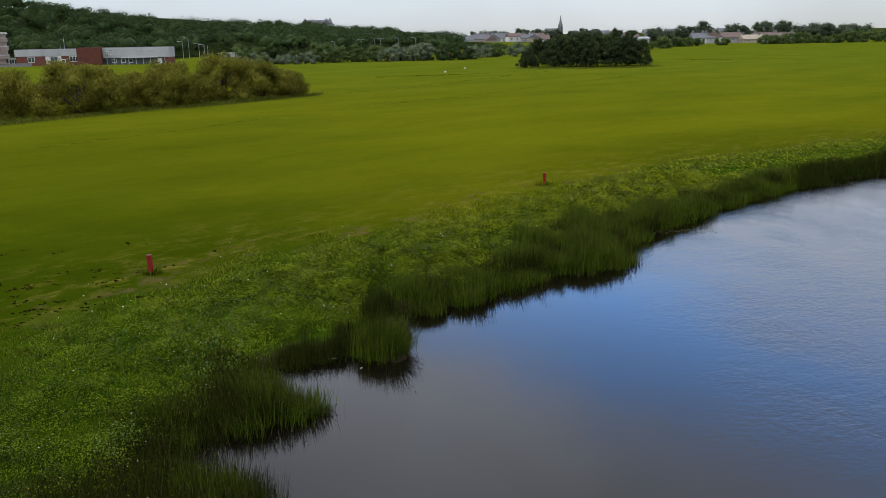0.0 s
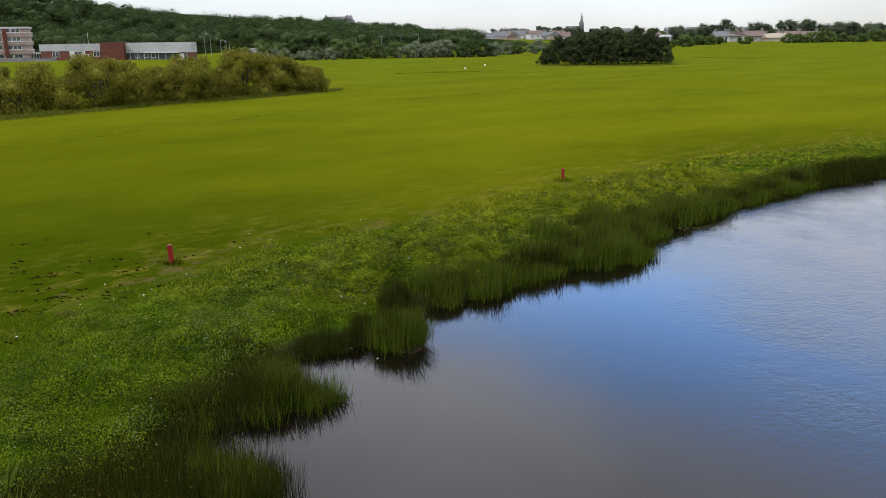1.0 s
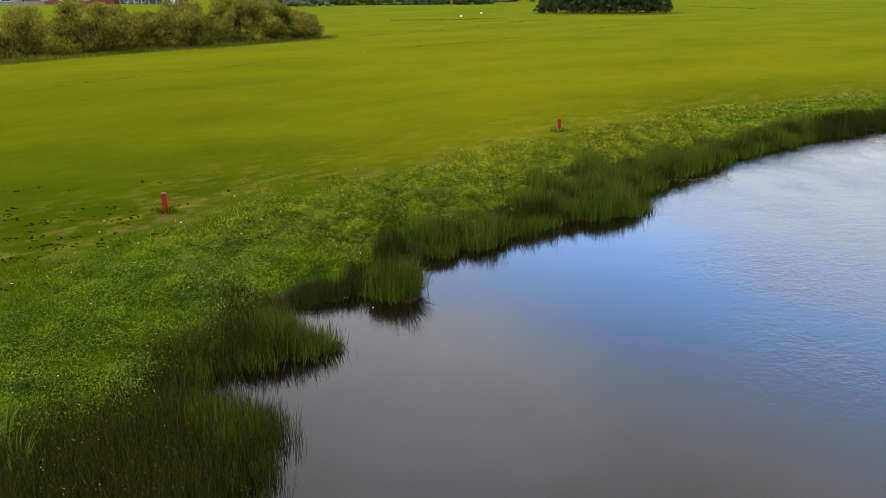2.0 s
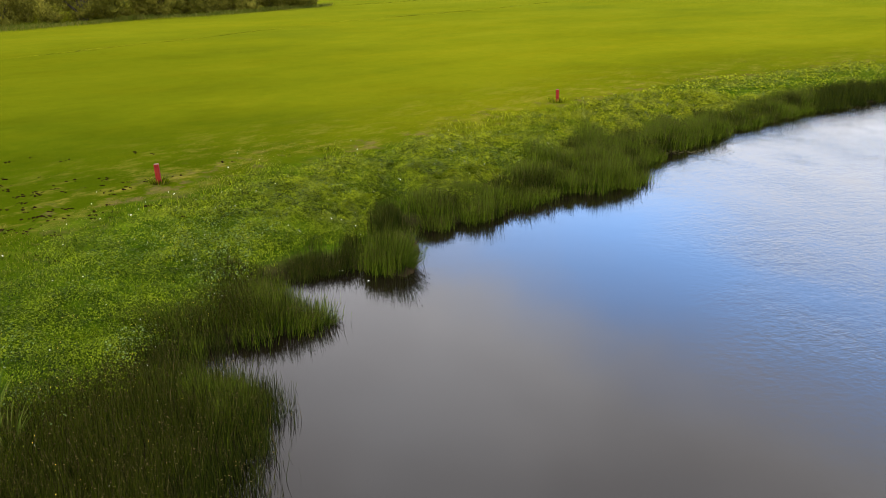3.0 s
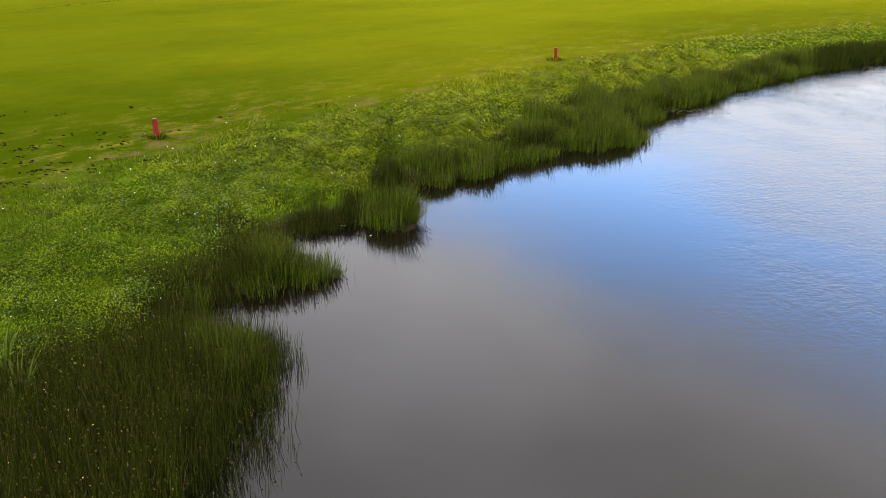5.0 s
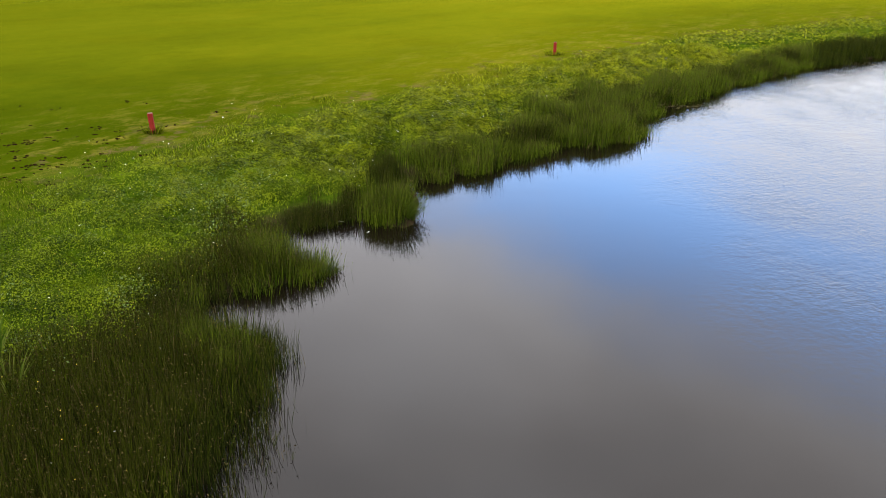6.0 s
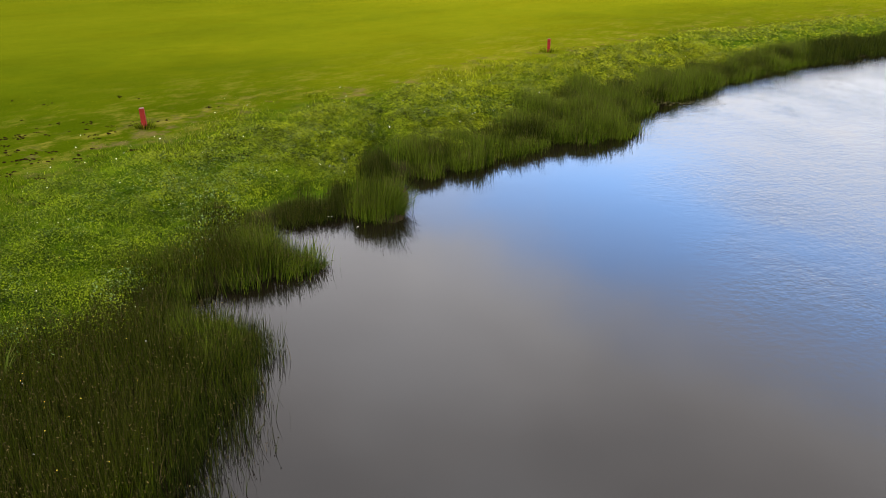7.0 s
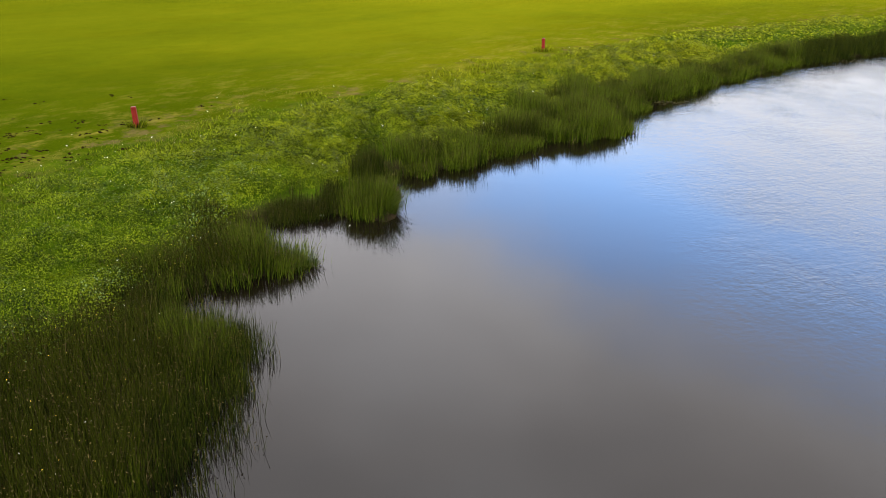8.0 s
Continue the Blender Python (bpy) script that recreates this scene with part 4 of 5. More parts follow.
house(80.0, 340, 11.0, 8, 2.6, 0.7, M_PANEL, M_PANEL, "low pale shed with shallow metal roof", H, 0, 3)
house(94.0, 420, 12.0, 8, 3.4, 1.5, M_BEIGE, M_TILE, "distant beige house with brown tiled roof", H, 0, 3)
rng = np.random.default_rng(12)
for i in range(18):
    x = 24 + 3.1 * i + rng.uniform(-1, 1)
    y = rng.uniform(560, 680)
    pick = i % 3
    house(x, y, rng.uniform(7, 13), 8, rng.uniform(3.2, 4.8), rng.uniform(2.2, 3.4), (M_GREYWALL, M_RENDER, M_BEIGE)[pick], (M_SLATE, M_SLATE, M_TILE)[(i // 2) % 3],
          ("grey stone town house with slate roof", "white town house with slate roof", "beige town house with pitched roof")[pick], "town houses", rng.choice([0, 0, 90, 15]), 3, rng.uniform(-1.0, 0.6))
for i in range(16):
    x, y = 150 + 24 * i + rng.uniform(-6, 6), rng.uniform(980, 1060)
    house(x, y, rng.uniform(10, 20), 9, rng.uniform(4, 5.5), rng.uniform(2.5, 3.6), (M_GREYWALL, M_RENDER)[i % 2], (M_SLATE, M_TILE)[i % 2], ("grey stone house on the skyline", "white house on the skyline")[i % 2], "skyline houses", 0, 3, 2.0)
house(-77, 520, 17, 9, 5.5, 3.0, M_GREYWALL, M_SLATE, "stone villa with chimneys above the wood", "villa", 0, 5, 8.5)
house(-66.5, 522, 6, 9, 6.0, 2.5, M_RENDER, M_SLATE, "pale gabled villa above the wood", "villa", 90, 2, 8.2)


def church():
    x, y = 187.4, 1300.0
    ob = thing("church", "grey stone church with tall pointed spire", "church", at=(x, y, 1.0))
    part("nave_wall", boxes((-24, -3.5, 0, 12, 0, 7.5)), M_STONE, ob)
    part("nave_roof", gable(-24, -3.5, 0, 12, 7.5, 14.0), M_SLATE, ob, "steep slate roof")
    for k in range(5):
        part("lancet_window", boxes((-21.8 + 3.8 * k, -20.6 + 3.8 * k, -0.1, 0.02, 2.5, 6.2)), M_GLASS, ob)
    part("tower", boxes((-3.4, 3.4, -1, 5.8, 0, 17.0)), M_STONE, ob, "square stone tower")
    for k in (-1, 1):
        part("louvre", boxes((k * 1.3 - 0.6, k * 1.3 + 0.6, -1.12, -0.98, 11.5, 15.5)), M_DARK, ob, "dark belfry opening")
    bm = bmesh.new()
    bmesh.ops.create_cone(bm, cap_ends=True, segments=8, radius1=2.9, radius2=0.12, depth=17.5, matrix=Matrix.Translation((0, 2.4, 17 + 8.75)))
    part("spire", bm, M_STONE, ob, "octagonal stone spire")
    for a in (-3, 3):
        for b in (-0.6, 5.4):
            bm = bmesh.new()
            bmesh.ops.create_cone(bm, cap_ends=True, segments=6, radius1=0.6, radius2=0.05, depth=4.2, matrix=Matrix.Translation((a, b, 19)))
            part("pinnacle", bm, M_STONE, ob)


church()


# ---- marker stakes and tee markers on the turf ----
def stake(x, y, lean, turn, tall, tuft):
    ob = thing("marker_stake", "red painted square wooden hazard stake in turf", "stake", "red stakes", (x, y, ground_at(x, y)), turn)
    bm = boxes((-0.052, 0.052, -0.052, 0.052, -0.25, tall), bevel=0.006)
    bmesh.ops.transform(bm, matrix=Matrix.Rotation(radians(lean), 4, "Y"), verts=bm.verts)
    part("shaft", bm, M_RED, ob)
    bm = boxes((-0.047, 0.047, -0.047, 0.047, tall - 0.001, tall + 0.007), bevel=0.003)
    bmesh.ops.transform(bm, matrix=Matrix.Rotation(radians(lean), 4, "Y"), verts=bm.verts)
    part("worn_top", bm, M_RAWWOOD, ob, "bare weathered end grain")
    rng = np.random.default_rng(int(abs(x) * 100))
    n = int(1100 * tuft)
    a, r = rng.uniform(0, 2 * np.pi, n), tuft * np.sqrt(rng.uniform(0.03, 1, n))
    px, py = x + r * np.cos(a), y + r * np.sin(a) * 0.8
    h = rng.uniform(0.08, 0.2, n)
    v, f, al = blades(rng, np.stack([px, py, land(px, py) - 0.02], 1), h, np.stack([np.cos(a), np.sin(a)], 1) * h[:, None] * 0.5, 0.012)
    tagged(put("grass_tuft", mesh_of("grass_tuft", v, f, M_WEED, al)), "uncut grass tuft round a stake's foot", "grass tuft", kind="stuff")


stake(-6.43, 17.2, -2.5, 12, 0.43, 0.2)
stake(3.5, 27.2, -1.0, -8, 0.42, 0.3)
for x, y in ((0.6, 115), (3.6, 124)):
    ob = thing("tee_marker", "small white moulded tee marker on the turf", "tee marker", "tee markers", (x, y, ground_at(x, y)))
    bm = bmesh.new()
    bmesh.ops.create_uvsphere(bm, u_segments=16, v_segments=10, radius=0.14, matrix=Matrix.Diagonal((1.1, 0.8, 0.85, 1)) @ Matrix.Translation((0, 0, 0.12)))
    part("ball", bm, M_WHITE, ob)
    part("foot", boxes((-0.12, 0.12, -0.1, 0.1, -0.1, 0.05), bevel=0.02), M_WHITE, ob)


# ---- rushes ----
def rush_parts(ob, rng, n, radius, height, splay, green, dry=0.12, seeds=0.35, width=0.0075, bias=(0, 0), inward=(0, 0), rise=0.0):
    # lower towards the water, by rise, and taller in the direction inward
    # several shoots of different height and lean make up a clump
    k = 7
    sa, sr = rng.uniform(0, 2 * np.pi, k), radius * np.sqrt(rng.uniform(0, 0.8, k))
    tall, lean = rng.uniform(0.72, 1.12, k), rng.normal(scale=0.06, size=(k, 2))
    own = rng.integers(0, k, n)
    root = np.stack([sr[own] * np.cos(sa[own]), sr[own] * np.sin(sa[own]), np.full(n, -0.12)], 1) + rng.normal(scale=0.3 * radius, size=(n, 3)) * [1, 1, 0]
    h = height * tall[own] * rng.uniform(0.5, 1.08, n)
    h = h * (1.0 - rise * smooth(root[:, 0] * inward[0] + root[:, 1] * inward[1], 0.5 * radius, -0.8 * radius)) + 0.1
    out = (root[:, :2] / radius * splay * 0.55 + lean[own] + rng.normal(scale=0.075, size=(n, 2)) + np.array(bias)) * h[:, None]
    v, f, al = blades(rng, root, h, out, width * rng.uniform(0.7, 1.3, n))
    put("greenery", mesh_of("greenery", v, f, green, al), ob, kind="stuff")
    k = int(n * dry)
    if k:
        i = rng.integers(0, n, k)
        v, f, al = blades(rng, root[i] + rng.normal(scale=0.03, size=(k, 3)) * [1, 1, 0], h[i] * rng.uniform(0.4, 0.95, k), out[i] * 1.25, width)
        put("dry_growth", mesh_of("dry_growth", v, f, M_RUSH_DRY, al), ob, "bleached dead stems", "stuff")
    k = int(n * seeds)
    if k:
        i = rng.integers(0, n, k)
        s = rng.uniform(0.72, 0.95, k)
        p = root[i] + np.stack([out[i, 0] * s ** 1.6, out[i, 1] * s ** 1.6, h[i] * (s - 0.35 * np.hypot(out[i, 0], out[i, 1]) * s ** 2)], 1)
        v, f = leaves(rng, p, rng.normal(size=(k, 3)), 0.022, 0.012)
        put("seed_spray", mesh_of("seed_spray", v, f, M_SEED), ob, "brown seed heads", "stuff")


def rush(label, group, n, radius, height, splay, green, seed, **kw):
    ob = thing("rush_clump", label, "rush clump", group)
    rush_parts(ob, np.random.default_rng(seed), n, radius, height, splay, green, **kw)
    return ob


def planted(ob, x, y, turn=0.0, size=1.0, tall=1.0):
    return copy_thing(ob, pose(x, y, max(ground_at(x, y), -0.12), 0, 0, turn) @ Matrix.Diagonal((size, size, tall, 1)))


G1, G2 = "rushes along the shore", "rushes of the marshy corner"
# clumps that stand out by themselves
special = [
    ("broad bright green rush clump leaning over the water", -2.45, 11.15, 1150, 0.5, 0.58, 0.2, M_RUSH, 1, (0.06, -0.03)),
    ("broad bright green rush clump at the inlet", -1.15, 13.32, 1500, 0.42, 0.76, 0.18, M_RUSH, 2, (0.04, -0.04)),
    ("flattened pale rush tuft fanning over the water", -0.78, 13.35, 260, 0.12, 0.60, 0.3, M_REED, 3, (0.75, 0.0)),
    ("flattened pale rush tuft fanning over the water", -2.0, 11.2, 280, 0.15, 0.52, 0.35, M_REED, 4, (0.6, -0.08)),
    # the dark clumps at the inlet's back have shade put into their colour
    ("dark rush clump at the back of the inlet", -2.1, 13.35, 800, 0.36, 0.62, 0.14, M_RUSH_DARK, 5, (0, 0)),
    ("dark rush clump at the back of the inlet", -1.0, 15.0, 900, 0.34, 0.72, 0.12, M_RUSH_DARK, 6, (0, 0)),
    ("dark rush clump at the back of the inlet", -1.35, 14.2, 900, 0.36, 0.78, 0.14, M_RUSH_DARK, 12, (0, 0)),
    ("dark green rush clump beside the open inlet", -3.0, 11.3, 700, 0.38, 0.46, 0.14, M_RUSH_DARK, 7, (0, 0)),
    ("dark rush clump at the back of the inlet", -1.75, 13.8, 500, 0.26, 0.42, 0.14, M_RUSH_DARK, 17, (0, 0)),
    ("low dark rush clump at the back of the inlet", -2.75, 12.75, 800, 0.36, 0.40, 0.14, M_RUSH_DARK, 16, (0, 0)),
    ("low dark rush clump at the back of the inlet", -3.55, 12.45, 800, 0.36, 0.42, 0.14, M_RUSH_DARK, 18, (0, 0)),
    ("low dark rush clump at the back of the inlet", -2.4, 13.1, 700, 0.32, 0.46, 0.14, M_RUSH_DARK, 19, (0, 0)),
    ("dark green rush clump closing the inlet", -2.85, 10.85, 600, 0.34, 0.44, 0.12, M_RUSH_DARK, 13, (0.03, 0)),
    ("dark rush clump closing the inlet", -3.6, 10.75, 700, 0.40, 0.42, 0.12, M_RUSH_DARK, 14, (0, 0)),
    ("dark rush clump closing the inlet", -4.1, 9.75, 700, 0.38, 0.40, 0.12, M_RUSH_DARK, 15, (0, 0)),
    ("bright rush clump on the marsh's outer point", -2.42, 8.58, 720, 0.28, 0.62, 0.10, M_RUSH, 8, (0.03, 0)),
    ("bright rush clump on the marsh's outer point", -2.85, 8.68, 800, 0.34, 0.58, 0.10, M_RUSH, 9, (0.0, 0)),
    ("bright rush clump on the marsh's outer point", -2.5, 8.05, 620, 0.3, 0.56, 0.12, M_RUSH, 10, (0.03, 0)),
    ("bright rush clump on the marsh's outer point", -3.3, 8.8, 560, 0.36, 0.46, 0.12, M_RUSH, 11, (0.0, 0)),
]
for label, x, y, n, r, h, sp, mat, seed, bias in special:
    g = np.array([x + 0.3, x - 0.3, x, x]), np.array([y, y, y + 0.3, y - 0.3])
    slope = inland(*g)
    uphill = unit(np.array([slope[0] - slope[1], slope[2] - slope[3]]))
    ob = rush(label, G1, int(1.3 * n), r, h, sp, mat, 500 + seed, bias=bias, inward=uphill, rise=0.62, width=0.0055)
    ob.matrix_basis = pose(x, y, max(ground_at(x, y), -0.1))

kinds = [rush("dense dark green rush clump at the waterline", G1, 620, 0.36, 0.70, 0.13, M_RUSH, 521),
         rush("dense dark green rush clump at the waterline", G1, 560, 0.40, 0.66, 0.16, M_RUSH, 522),
         rush("dense green rush clump with brown seed heads", G1, 680, 0.42, 0.74, 0.13, M_RUSH, 523, dry=0.2, seeds=0.5),
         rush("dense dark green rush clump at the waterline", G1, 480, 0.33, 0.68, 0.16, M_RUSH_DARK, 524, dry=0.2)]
spots = []
rng = np.random.default_rng(41)
ring = POND[18:30]
for (ax, ay), (bx, by) in zip(ring[:-1], ring[1:]):
    L = math.hypot(bx - ax, by - ay)
    for k in range(max(1, int(L / 0.42))):
        for row in (0.1, 0.45, 0.8, 1.25, 1.7):
            if row > 0.7 and rng.uniform() < (0.25 if row < 1 else 0.45) or row > 1 and not 2.3 < ax < 5.0:
                continue
            t = (k + rng.uniform(0, 1)) / max(1, int(L / 0.42))
            spots.append((ax + (bx - ax) * t - (by - ay) / L * (row + rng.normal(scale=0.1)), ay + (by - ay) * t + (bx - ax) / L * (row + rng.normal(scale=0.1)), row))
far = []
for x, y, row in spots:
    if x > 12.5:
        far.append((x, y, row))
        continue
    swell = 1.0 + 0.18 * float(wave(np.array([x]), np.array([y]), 1.6, 21)[0])
    planted(kinds[rng.integers(0, 4)], x, y, rng.uniform(0, 360), swell * rng.uniform(0.9, 1.15), swell * (0.52 + 0.38 * min(1.0, row)) * rng.uniform(0.85, 1.15))
# farther along the clumps run together
pieces = []
for x, y, row in far:
    n = 260
    h = (0.34 + 0.28 * min(1.0, row)) * rng.uniform(0.6, 1.1, n) * (1 + 0.2 * float(wave(np.array([x]), np.array([y]), 1.8, 22)[0]))
    root = np.stack([rng.normal(x, 0.2, n), rng.normal(y, 0.2, n), np.full(n, max(ground_at(x, y), -0.1) - 0.1)], 1)
    pieces.append(blades(rng, root, h + 0.1, rng.normal(scale=0.16, size=(n, 2)) * h[:, None], 0.011))
count = sum(len(p[0]) for p in pieces) // 5
at5 = (np.arange(count) * 5)[:, None]
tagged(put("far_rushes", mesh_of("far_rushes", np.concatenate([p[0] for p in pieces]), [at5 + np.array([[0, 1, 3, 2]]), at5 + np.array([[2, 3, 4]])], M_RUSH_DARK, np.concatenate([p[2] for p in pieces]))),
       "continuous dark green rushes along the far bank", "rushes", kind="stuff")
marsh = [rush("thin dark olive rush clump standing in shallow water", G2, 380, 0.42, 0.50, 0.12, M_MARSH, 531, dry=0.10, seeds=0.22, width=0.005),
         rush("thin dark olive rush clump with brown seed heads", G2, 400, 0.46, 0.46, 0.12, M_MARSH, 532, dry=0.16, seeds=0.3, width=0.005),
         rush("thin green rush clump standing in shallow water", G2, 320, 0.40, 0.50, 0.10, M_RUSH_DARK, 533, dry=0.08, seeds=0.25, width=0.006),
         rush("sparse olive rush stems standing in open water", G2, 90, 0.34, 0.46, 0.10, M_RUSH_DARK, 534, dry=0.15, seeds=0.3, width=0.006),
         rush("mid-green rush clump at the marsh's inner edge", G2, 340, 0.42, 0.50, 0.12, M_RUSH, 535, dry=0.08, seeds=0.25, width=0.006)]
tries = 0
made = []
while len(made) < 190 and tries < 6000:
    tries += 1
    x, y = rng.uniform(-5.8, -1.9), rng.uniform(5.2, 12.5)
    d = float(inland(np.array([x]), np.array([y]))[0])
    depth = float(marshy(np.array([x]), np.array([y]))[0])
    if depth > rng.uniform(-0.25, 0.35) and (-0.45 if y < 7.3 else -0.15 if y < 9 else 0.08) < d and (y < 9 or rng.uniform() < 0.6) and all(math.hypot(x - a, y - b) > 0.25 for a, b in made):
        made.append((x, y))
        pick = 3 if d < -0.15 else 4 if y > 10.2 and rng.uniform() < 0.25 else 2 if d < 0.35 or rng.uniform() < 0.12 else int(rng.integers(0, 2))
        planted(marsh[pick], x, y, rng.uniform(0, 360), rng.uniform(0.85, 1.2), rng.uniform(0.7, 1.05) * (0.6 + 0.4 * min(1.0, max(0.0, depth) / 0.6)) * (1.0 if y < 9 else 0.8))
# the patterns stand in the ranks too
for ob, (x, y) in zip(kinds + marsh, ((0.6, 16.2), (3.6, 18.6), (7.8, 24.2), (11.6, 27.9), (-3.4, 7.0), (-3.2, 6.2), (-3.0, 7.9), (-2.2, 6.9), (-3.6, 9.9))):
    ob.matrix_basis = pose(x, y, ground_at(x, y))

# pale reeds on the bank
rng = np.random.default_rng(51)
for x, y, n, h in ((-5.15, 7.9, 26, 0.7), (-4.7, 7.4, 18, 0.55)):
    ob = thing("reed_tuft", "pale green broad-bladed reed tuft on the bank", "reed tuft", "pale reeds", (x, y, ground_at(x, y)))
    a = rng.uniform(0, 2 * np.pi, n)
    hh = h * rng.uniform(0.6, 1.1, n)
    v, f, al = blades(rng, np.stack([0.12 * np.cos(a), 0.12 * np.sin(a), np.full(n, -0.05)], 1), hh, np.stack([np.cos(a), np.sin(a)], 1) * (hh * rng.uniform(0.2, 0.6, n))[:, None], 0.02)
    put("leafage", mesh_of("leafage", v, f, M_REED, al), ob, kind="stuff")


# ---- weeds, flowers and litter on the bank ----
def scatter(rng, n, x0, x1, y0, y1, d0, d1, blur=0.6):
    """Points on the bank between two distances from the pond, with a wavering edge."""
    x, y = rng.uniform(x0, x1, n), rng.uniform(y0, y1, n)
    d = inland(x, y)
    e = d + blur * wave(x, y, 1.9, 61) + 0.5 * blur * wave(x, y, 0.6, 62)
    k = (e > d0) & (e < d1)
    return x[k], y[k], d[k]


def weeds(name, label, mat, n, area, d0, d1, length, lift, seed, patch=None, category="weeds", fade=0.55):
    rng = np.random.default_rng(seed)
    x, y, d = scatter(rng, n, *area, d0, d1)
    k = marshy(x, y) < rng.uniform(-0.4, 0.75, len(x))
    x, y, d = x[k], y[k], d[k]
    if patch:
        k = wave(x, y, patch[0], seed) + 0.5 * wave(x, y, patch[0] * 0.4, seed + 1) > patch[1]
        x, y, d = x[k], y[k], d[k]
    span = d1 * np.interp(x + 0.5 * (y - 15), [-3, 5], [0.45, fade])
    thin = smooth((d + 0.7 * wave(x, y, 1.2, 66) - span) / (1.1 * d1 - span), 0, 1)
    k = rng.uniform(0, 1, len(x)) < 1.0 - 0.9 * thin
    lift = lift * (1.0 - 0.65 * thin[k])
    x, y, d = x[k], y[k], d[k]
    mound = np.clip(0.5 + 0.5 * wave(x, y, 0.42, 63) + 0.25 * wave(x, y, 0.17, 67), 0, 1)
    k = rng.uniform(0, 1, len(x)) < 0.30 + 1.0 * mound ** 1.4
    x, y, d, mound, lift = x[k], y[k], d[k], mound[k], lift[k]
    z = land(x, y) + lift * rng.uniform(0.25, 1.0, len(x)) * (0.15 + 1.6 * mound)
    # leaves face outwards from the cushions that they grow in
    step = 0.03
    sx = (wave(x + step, y, 0.42, 63) - wave(x - step, y, 0.42, 63)) / (2 * step) * 0.8 * lift
    sy = (wave(x, y + step, 0.42, 63) - wave(x, y - step, 0.42, 63)) / (2 * step) * 0.8 * lift
    nor = np.stack([rng.normal(scale=0.35, size=len(x)) - 2.0 * sx, rng.normal(scale=0.35, size=len(x)) - 2.0 * sy, np.ones(len(x))], 1)
    v, f = leaves(rng, np.stack([x, y, z], 1), nor, length, length * 0.62)
    tagged(put(name, mesh_of(name, v, f, mat)), label, category, kind="stuff")


NEAR, MIDDLE, BEYOND = (-11, 3, 5, 19), (-6, 12, 15, 29), (4, 44, 22, 48)
weeds("bank_weeds", "lush leafy green weeds covering the bank", M_WEED, 860000, NEAR, 0.5, 4.0, 0.029, 0.15, 71)
weeds("bank_weeds", "lush leafy green weeds covering the bank", M_WEED, 520000, MIDDLE, 0.5, 4.3, 0.045, 0.17, 72, fade=0.95)
weeds("bank_weeds", "lush leafy green weeds covering the bank", M_WEED, 300000, BEYOND, 0.5, 4.6, 0.075, 0.15, 73, fade=0.95)
weeds("silver_weeds", "patches of pale silvery-green leaves in the weeds", M_PALE, 110000, NEAR, 0.6, 3.2, 0.030, 0.17, 74, (2.4, 0.12))
weeds("silver_weeds", "patches of pale silvery-green leaves in the weeds", M_PALE, 60000, MIDDLE, 0.6, 3.2, 0.038, 0.17, 75, (2.4, 0.2))


def bank_grass(name, label, mat, n, area, d0, d1, h, wide, seed):
    rng = np.random.default_rng(seed)
    x, y, d = scatter(rng, n, *area, d0, d1, 1.0)
    k = marshy(x, y) < 0.1
    x, y, d = x[k], y[k], d[k]
    hh = h * rng.uniform(0.4, 1.2, len(x)) * (0.8 + 0.4 * wave(x, y, 1.3, 64))
    v, f, al = blades(rng, np.stack([x, y, land(x, y) - 0.02], 1), hh, rng.normal(scale=0.45, size=(len(x), 2)) * hh[:, None], wide)
    tagged(put(name, mesh_of(name, v, f, mat, al)), label, "grass", kind="stuff")


bank_grass("bank_grass", "coarse uncut grass among the weeds", M_WEED, 60000, NEAR, 0.3, 4.6, 0.12, 0.009, 81)
bank_grass("bank_grass", "coarse uncut grass among the weeds", M_WEED, 50000, MIDDLE, 0.3, 5.0, 0.14, 0.012, 82)
bank_grass("turf_blades", "short mown grass and clover of the turf", M_TURFBLADE, 44000, (-13, 8, 8, 27), 4.0, 10.0, 0.03, 0.011, 86)
bank_grass("turf_blades", "short mown grass and clover of the turf", M_TURFBLADE, 24000, (-4, 20, 20, 42), 4.5, 12.0, 0.04, 0.018, 87)
bank_grass("strawy_grass", "yellowing tussocky grass where the mowing stops", M_ROUGH, 60000, NEAR, 3.4, 5.6, 0.07, 0.010, 83)
bank_grass("strawy_grass", "yellowing tussocky grass where the mowing stops", M_ROUGH, 40000, MIDDLE, 3.4, 5.6, 0.06, 0.014, 84)
bank_grass("strawy_grass", "yellowing tussocky grass where the mowing stops", M_ROUGH, 36000, BEYOND, 2.0, 5.4, 0.10, 0.025, 85)


def specks(name, label, mat, n, area, d0, d1, size, lift, seed, category):
    rng = np.random.default_rng(seed)
    x, y, d = scatter(rng, n, *area, d0, d1)
    z = land(x, y) + lift * rng.uniform(0.6, 1.4, len(x))
    nor = np.stack([rng.normal(scale=0.4, size=len(x)), rng.normal(scale=0.4, size=len(x)) - 0.3, np.ones(len(x))], 1)
    pos = np.stack([x, y, z], 1)
    a, fa = leaves(rng, pos, nor, size, size * 0.7)
    b, fb = leaves(rng, pos + [0, 0, 0.002], nor, size, size * 0.7)
    tagged(put(name, mesh_of(name, np.concatenate([a, b]), np.concatenate([fa, fb + len(a)]), mat)), label, category, kind="stuff")


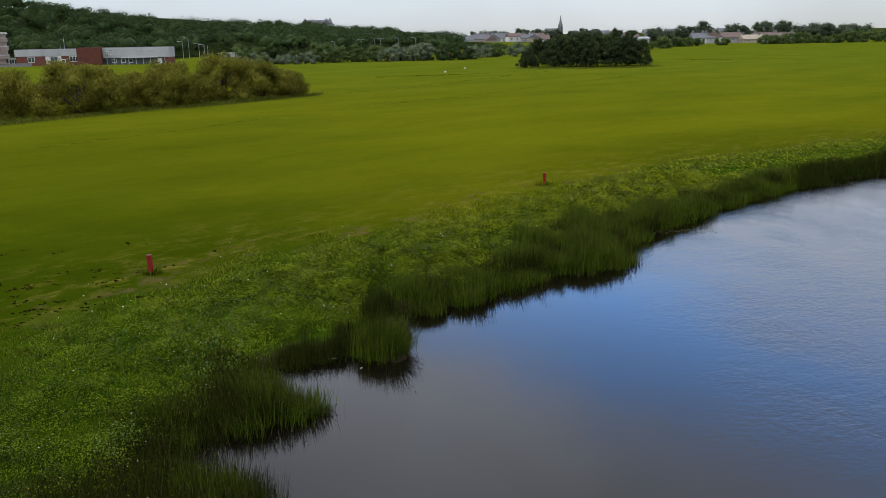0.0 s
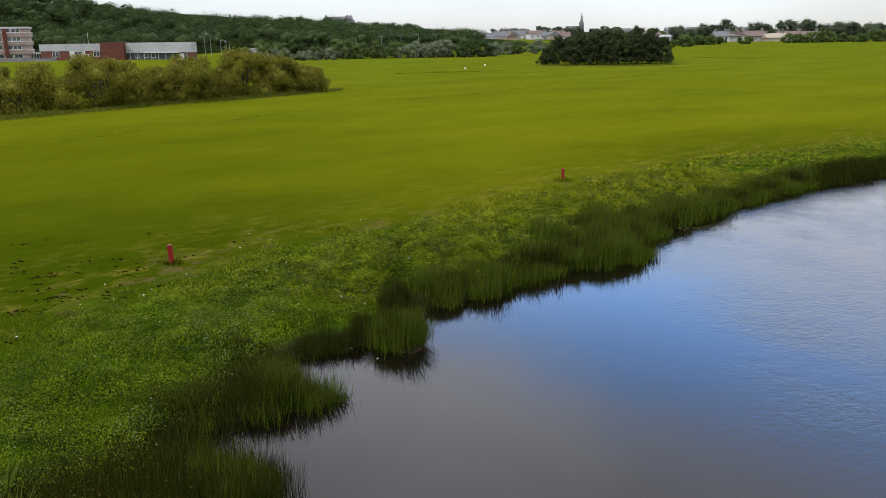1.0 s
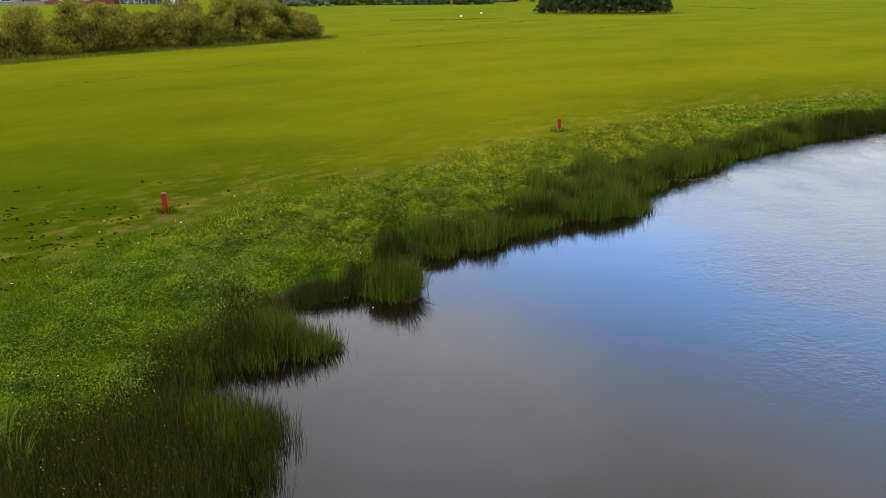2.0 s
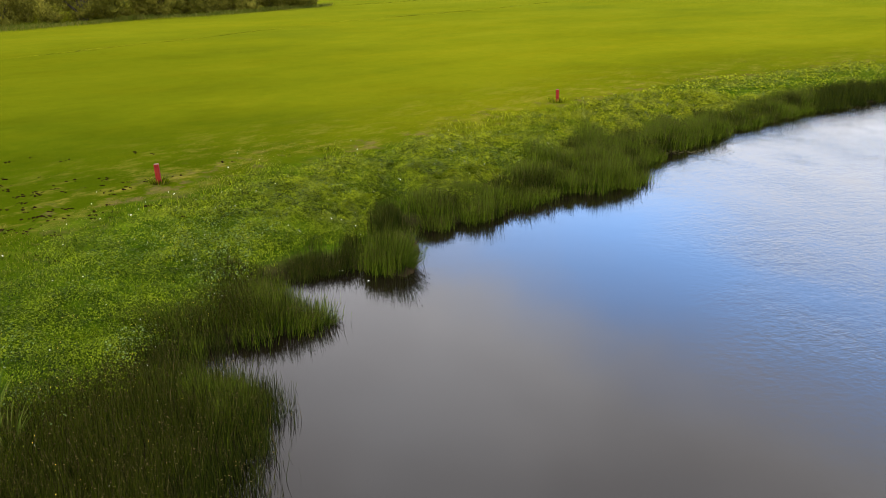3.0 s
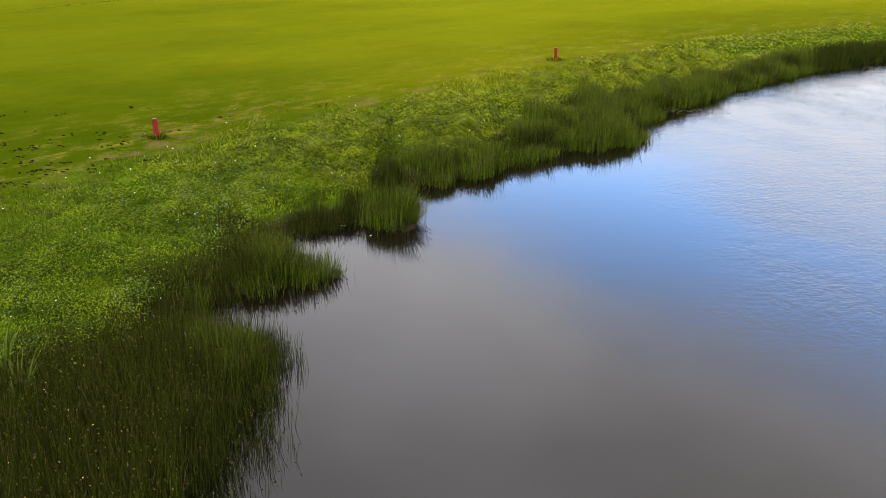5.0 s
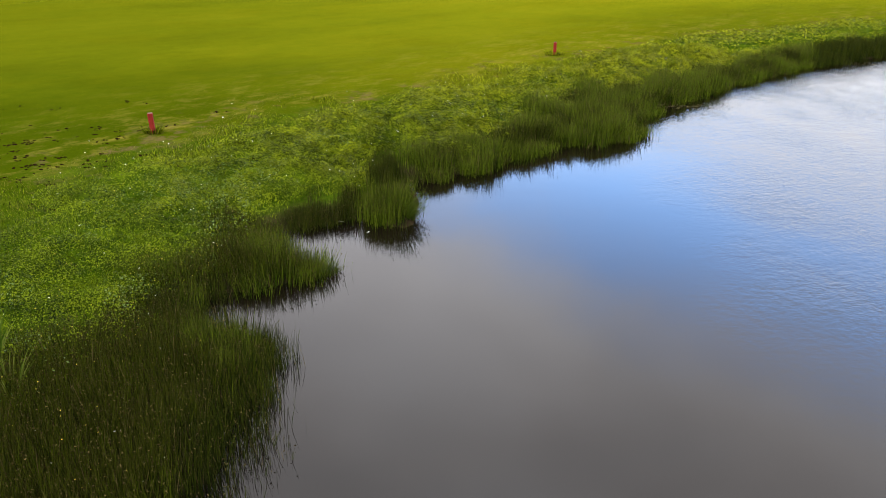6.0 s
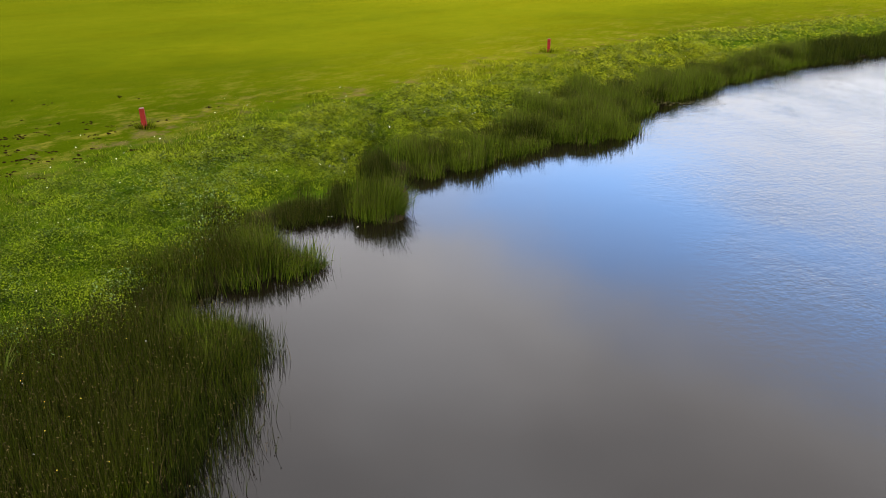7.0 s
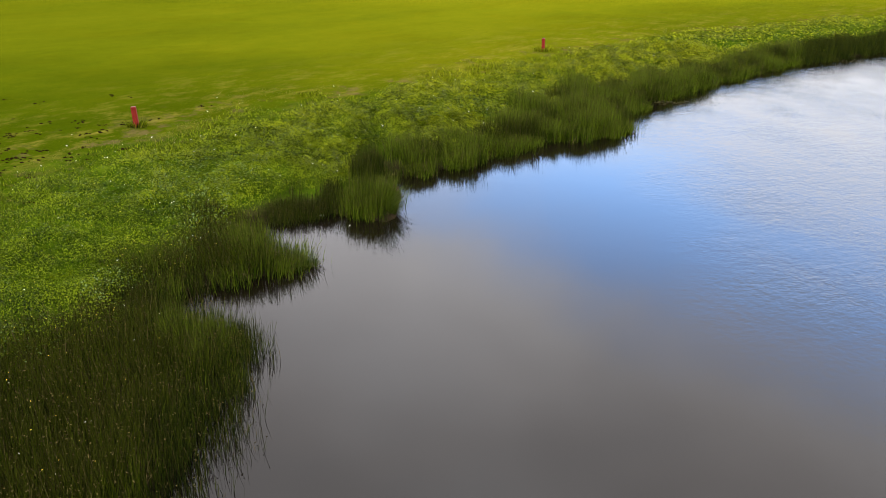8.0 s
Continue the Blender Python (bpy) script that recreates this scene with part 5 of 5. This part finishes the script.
specks("white_flowers", "tiny white flowers among the bank's weeds", M_PETAL, 380, NEAR, 0.4, 4.4, 0.022, 0.13, 91, "flowers")
specks("white_flowers", "tiny white flowers among the bank's weeds", M_PETAL, 350, MIDDLE, 0.4, 4.8, 0.028, 0.13, 92, "flowers")
specks("yellow_flowers", "tiny yellow flowers at the edge of the rushes", M_YELLOW, 600, (-8, -1.5, 5, 14), 0.6, 2.8, 0.016, 0.2, 93, "flowers")
specks("white_feathers", "moulted white feathers lying on the grass", M_PETAL, 70, (-10, 6, 9, 26), 1.2, 6.0, 0.036, 0.05, 94, "feathers")


def clods():
    rng = np.random.default_rng(96)
    vs, fs, base = [], [], 0
    bv, bf = BALL_V, BALL_F
    for _ in range(80):
        if rng.uniform() < 0.6:
            cx, cy = rng.normal(-7.7, 1.4), rng.normal(15.7, 1.2)
        else:
            cx, cy = rng.uniform(-11, -2.0), rng.uniform(12, 20)
        if float(inland(np.array([cx]), np.array([cy]))[0]) < 2.6:
            continue
        big = rng.uniform(0.4, 1.0) ** 2
        for _ in range(rng.integers(2, 10)):
            x, y = cx + rng.normal(scale=0.09 * big + 0.02), cy + rng.normal(scale=0.08 * big + 0.02)
            s = rng.uniform(0.008, 0.022) * (0.6 + big)
            v = bv * (1 + 0.35 * rng.normal(size=(len(bv), 1))) * [s * rng.uniform(1, 1.8), s, s * 0.6] + [x, y, ground_at(x, y) + 0.003]
            vs.append(v)
            fs.append(bf + base)
            base += len(v)
    tagged(put("soil_clods", mesh_of("soil_clods", np.concatenate(vs), np.concatenate(fs), M_SOIL)), "dark crumbs of soil scattered on turf", "soil", kind="stuff")


clods()


def floating_weed(n, seed):
    rng = np.random.default_rng(seed)
    vs, fs, base = [], [], 0
    for cx, cy, sx, sy in ((6.35, 21.95, 0.5, 0.16), (14.2, 28.6, 1.6, 0.18), (17.5, 30.4, 1.4, 0.2)):
        p = np.stack([rng.normal(cx, sx, n), rng.normal(cy, sy, n), np.full(n, 0.012)], 1)
        p = p[inland(p[:, 0], p[:, 1]) < 0.05]
        v, f = leaves(rng, p, rng.normal(scale=0.12, size=p.shape) + [0, 0, 1], 0.09, 0.05)
        vs.append(v)
        fs.append(f + base)
        base += len(v)
    tagged(put("floating_weed", mesh_of("floating_weed", np.concatenate(vs), np.concatenate(fs), M_RAFT)), "brownish rafts of floating pond weed", "pond weed", kind="stuff")


floating_weed(90, 98)


def feather_afloat(x, y, turn, long):
    """A curled feather lying on the water: two vanes along a quill."""
    ob = thing("floating_feather", "white moulted feather floating beside the rushes", "feather", "feathers afloat", (x, y, 0.006), turn)
    bm = bmesh.new()
    for side in (-1, 1):
        rows = []
        for k in range(7):
            u = k / 6
            wide = 0.16 * long * math.sin(math.pi * (0.12 + 0.83 * u))
            arch = 0.10 * long * math.sin(math.pi * u)
            rows.append([bm.verts.new((long * (u - 0.4), side * wide * q, arch * (1 - 0.7 * q) + 0.002)) for q in (0.0, 0.5, 1.0)])
        for a, b in zip(rows[:-1], rows[1:]):
            for q in range(2):
                bm.faces.new((a[q], b[q], b[q + 1], a[q + 1]))
    part("vane", bm, M_PETAL, ob)
    u = np.linspace(0, 1, 6)
    put("quill", mesh_of("quill", *tube(np.stack([long * (u * 1.25 - 0.65), 0 * u, 0.10 * long * np.sin(np.pi * u) + 0.004], 1), 0.0025 - 0.0015 * u, 5), M_PETAL), ob)


for x, y, turn, long in ((-1.93, 13.2, 8, 0.12), (-1.39, 12.75, 60, 0.05)):
    feather_afloat(x, y, turn, long)
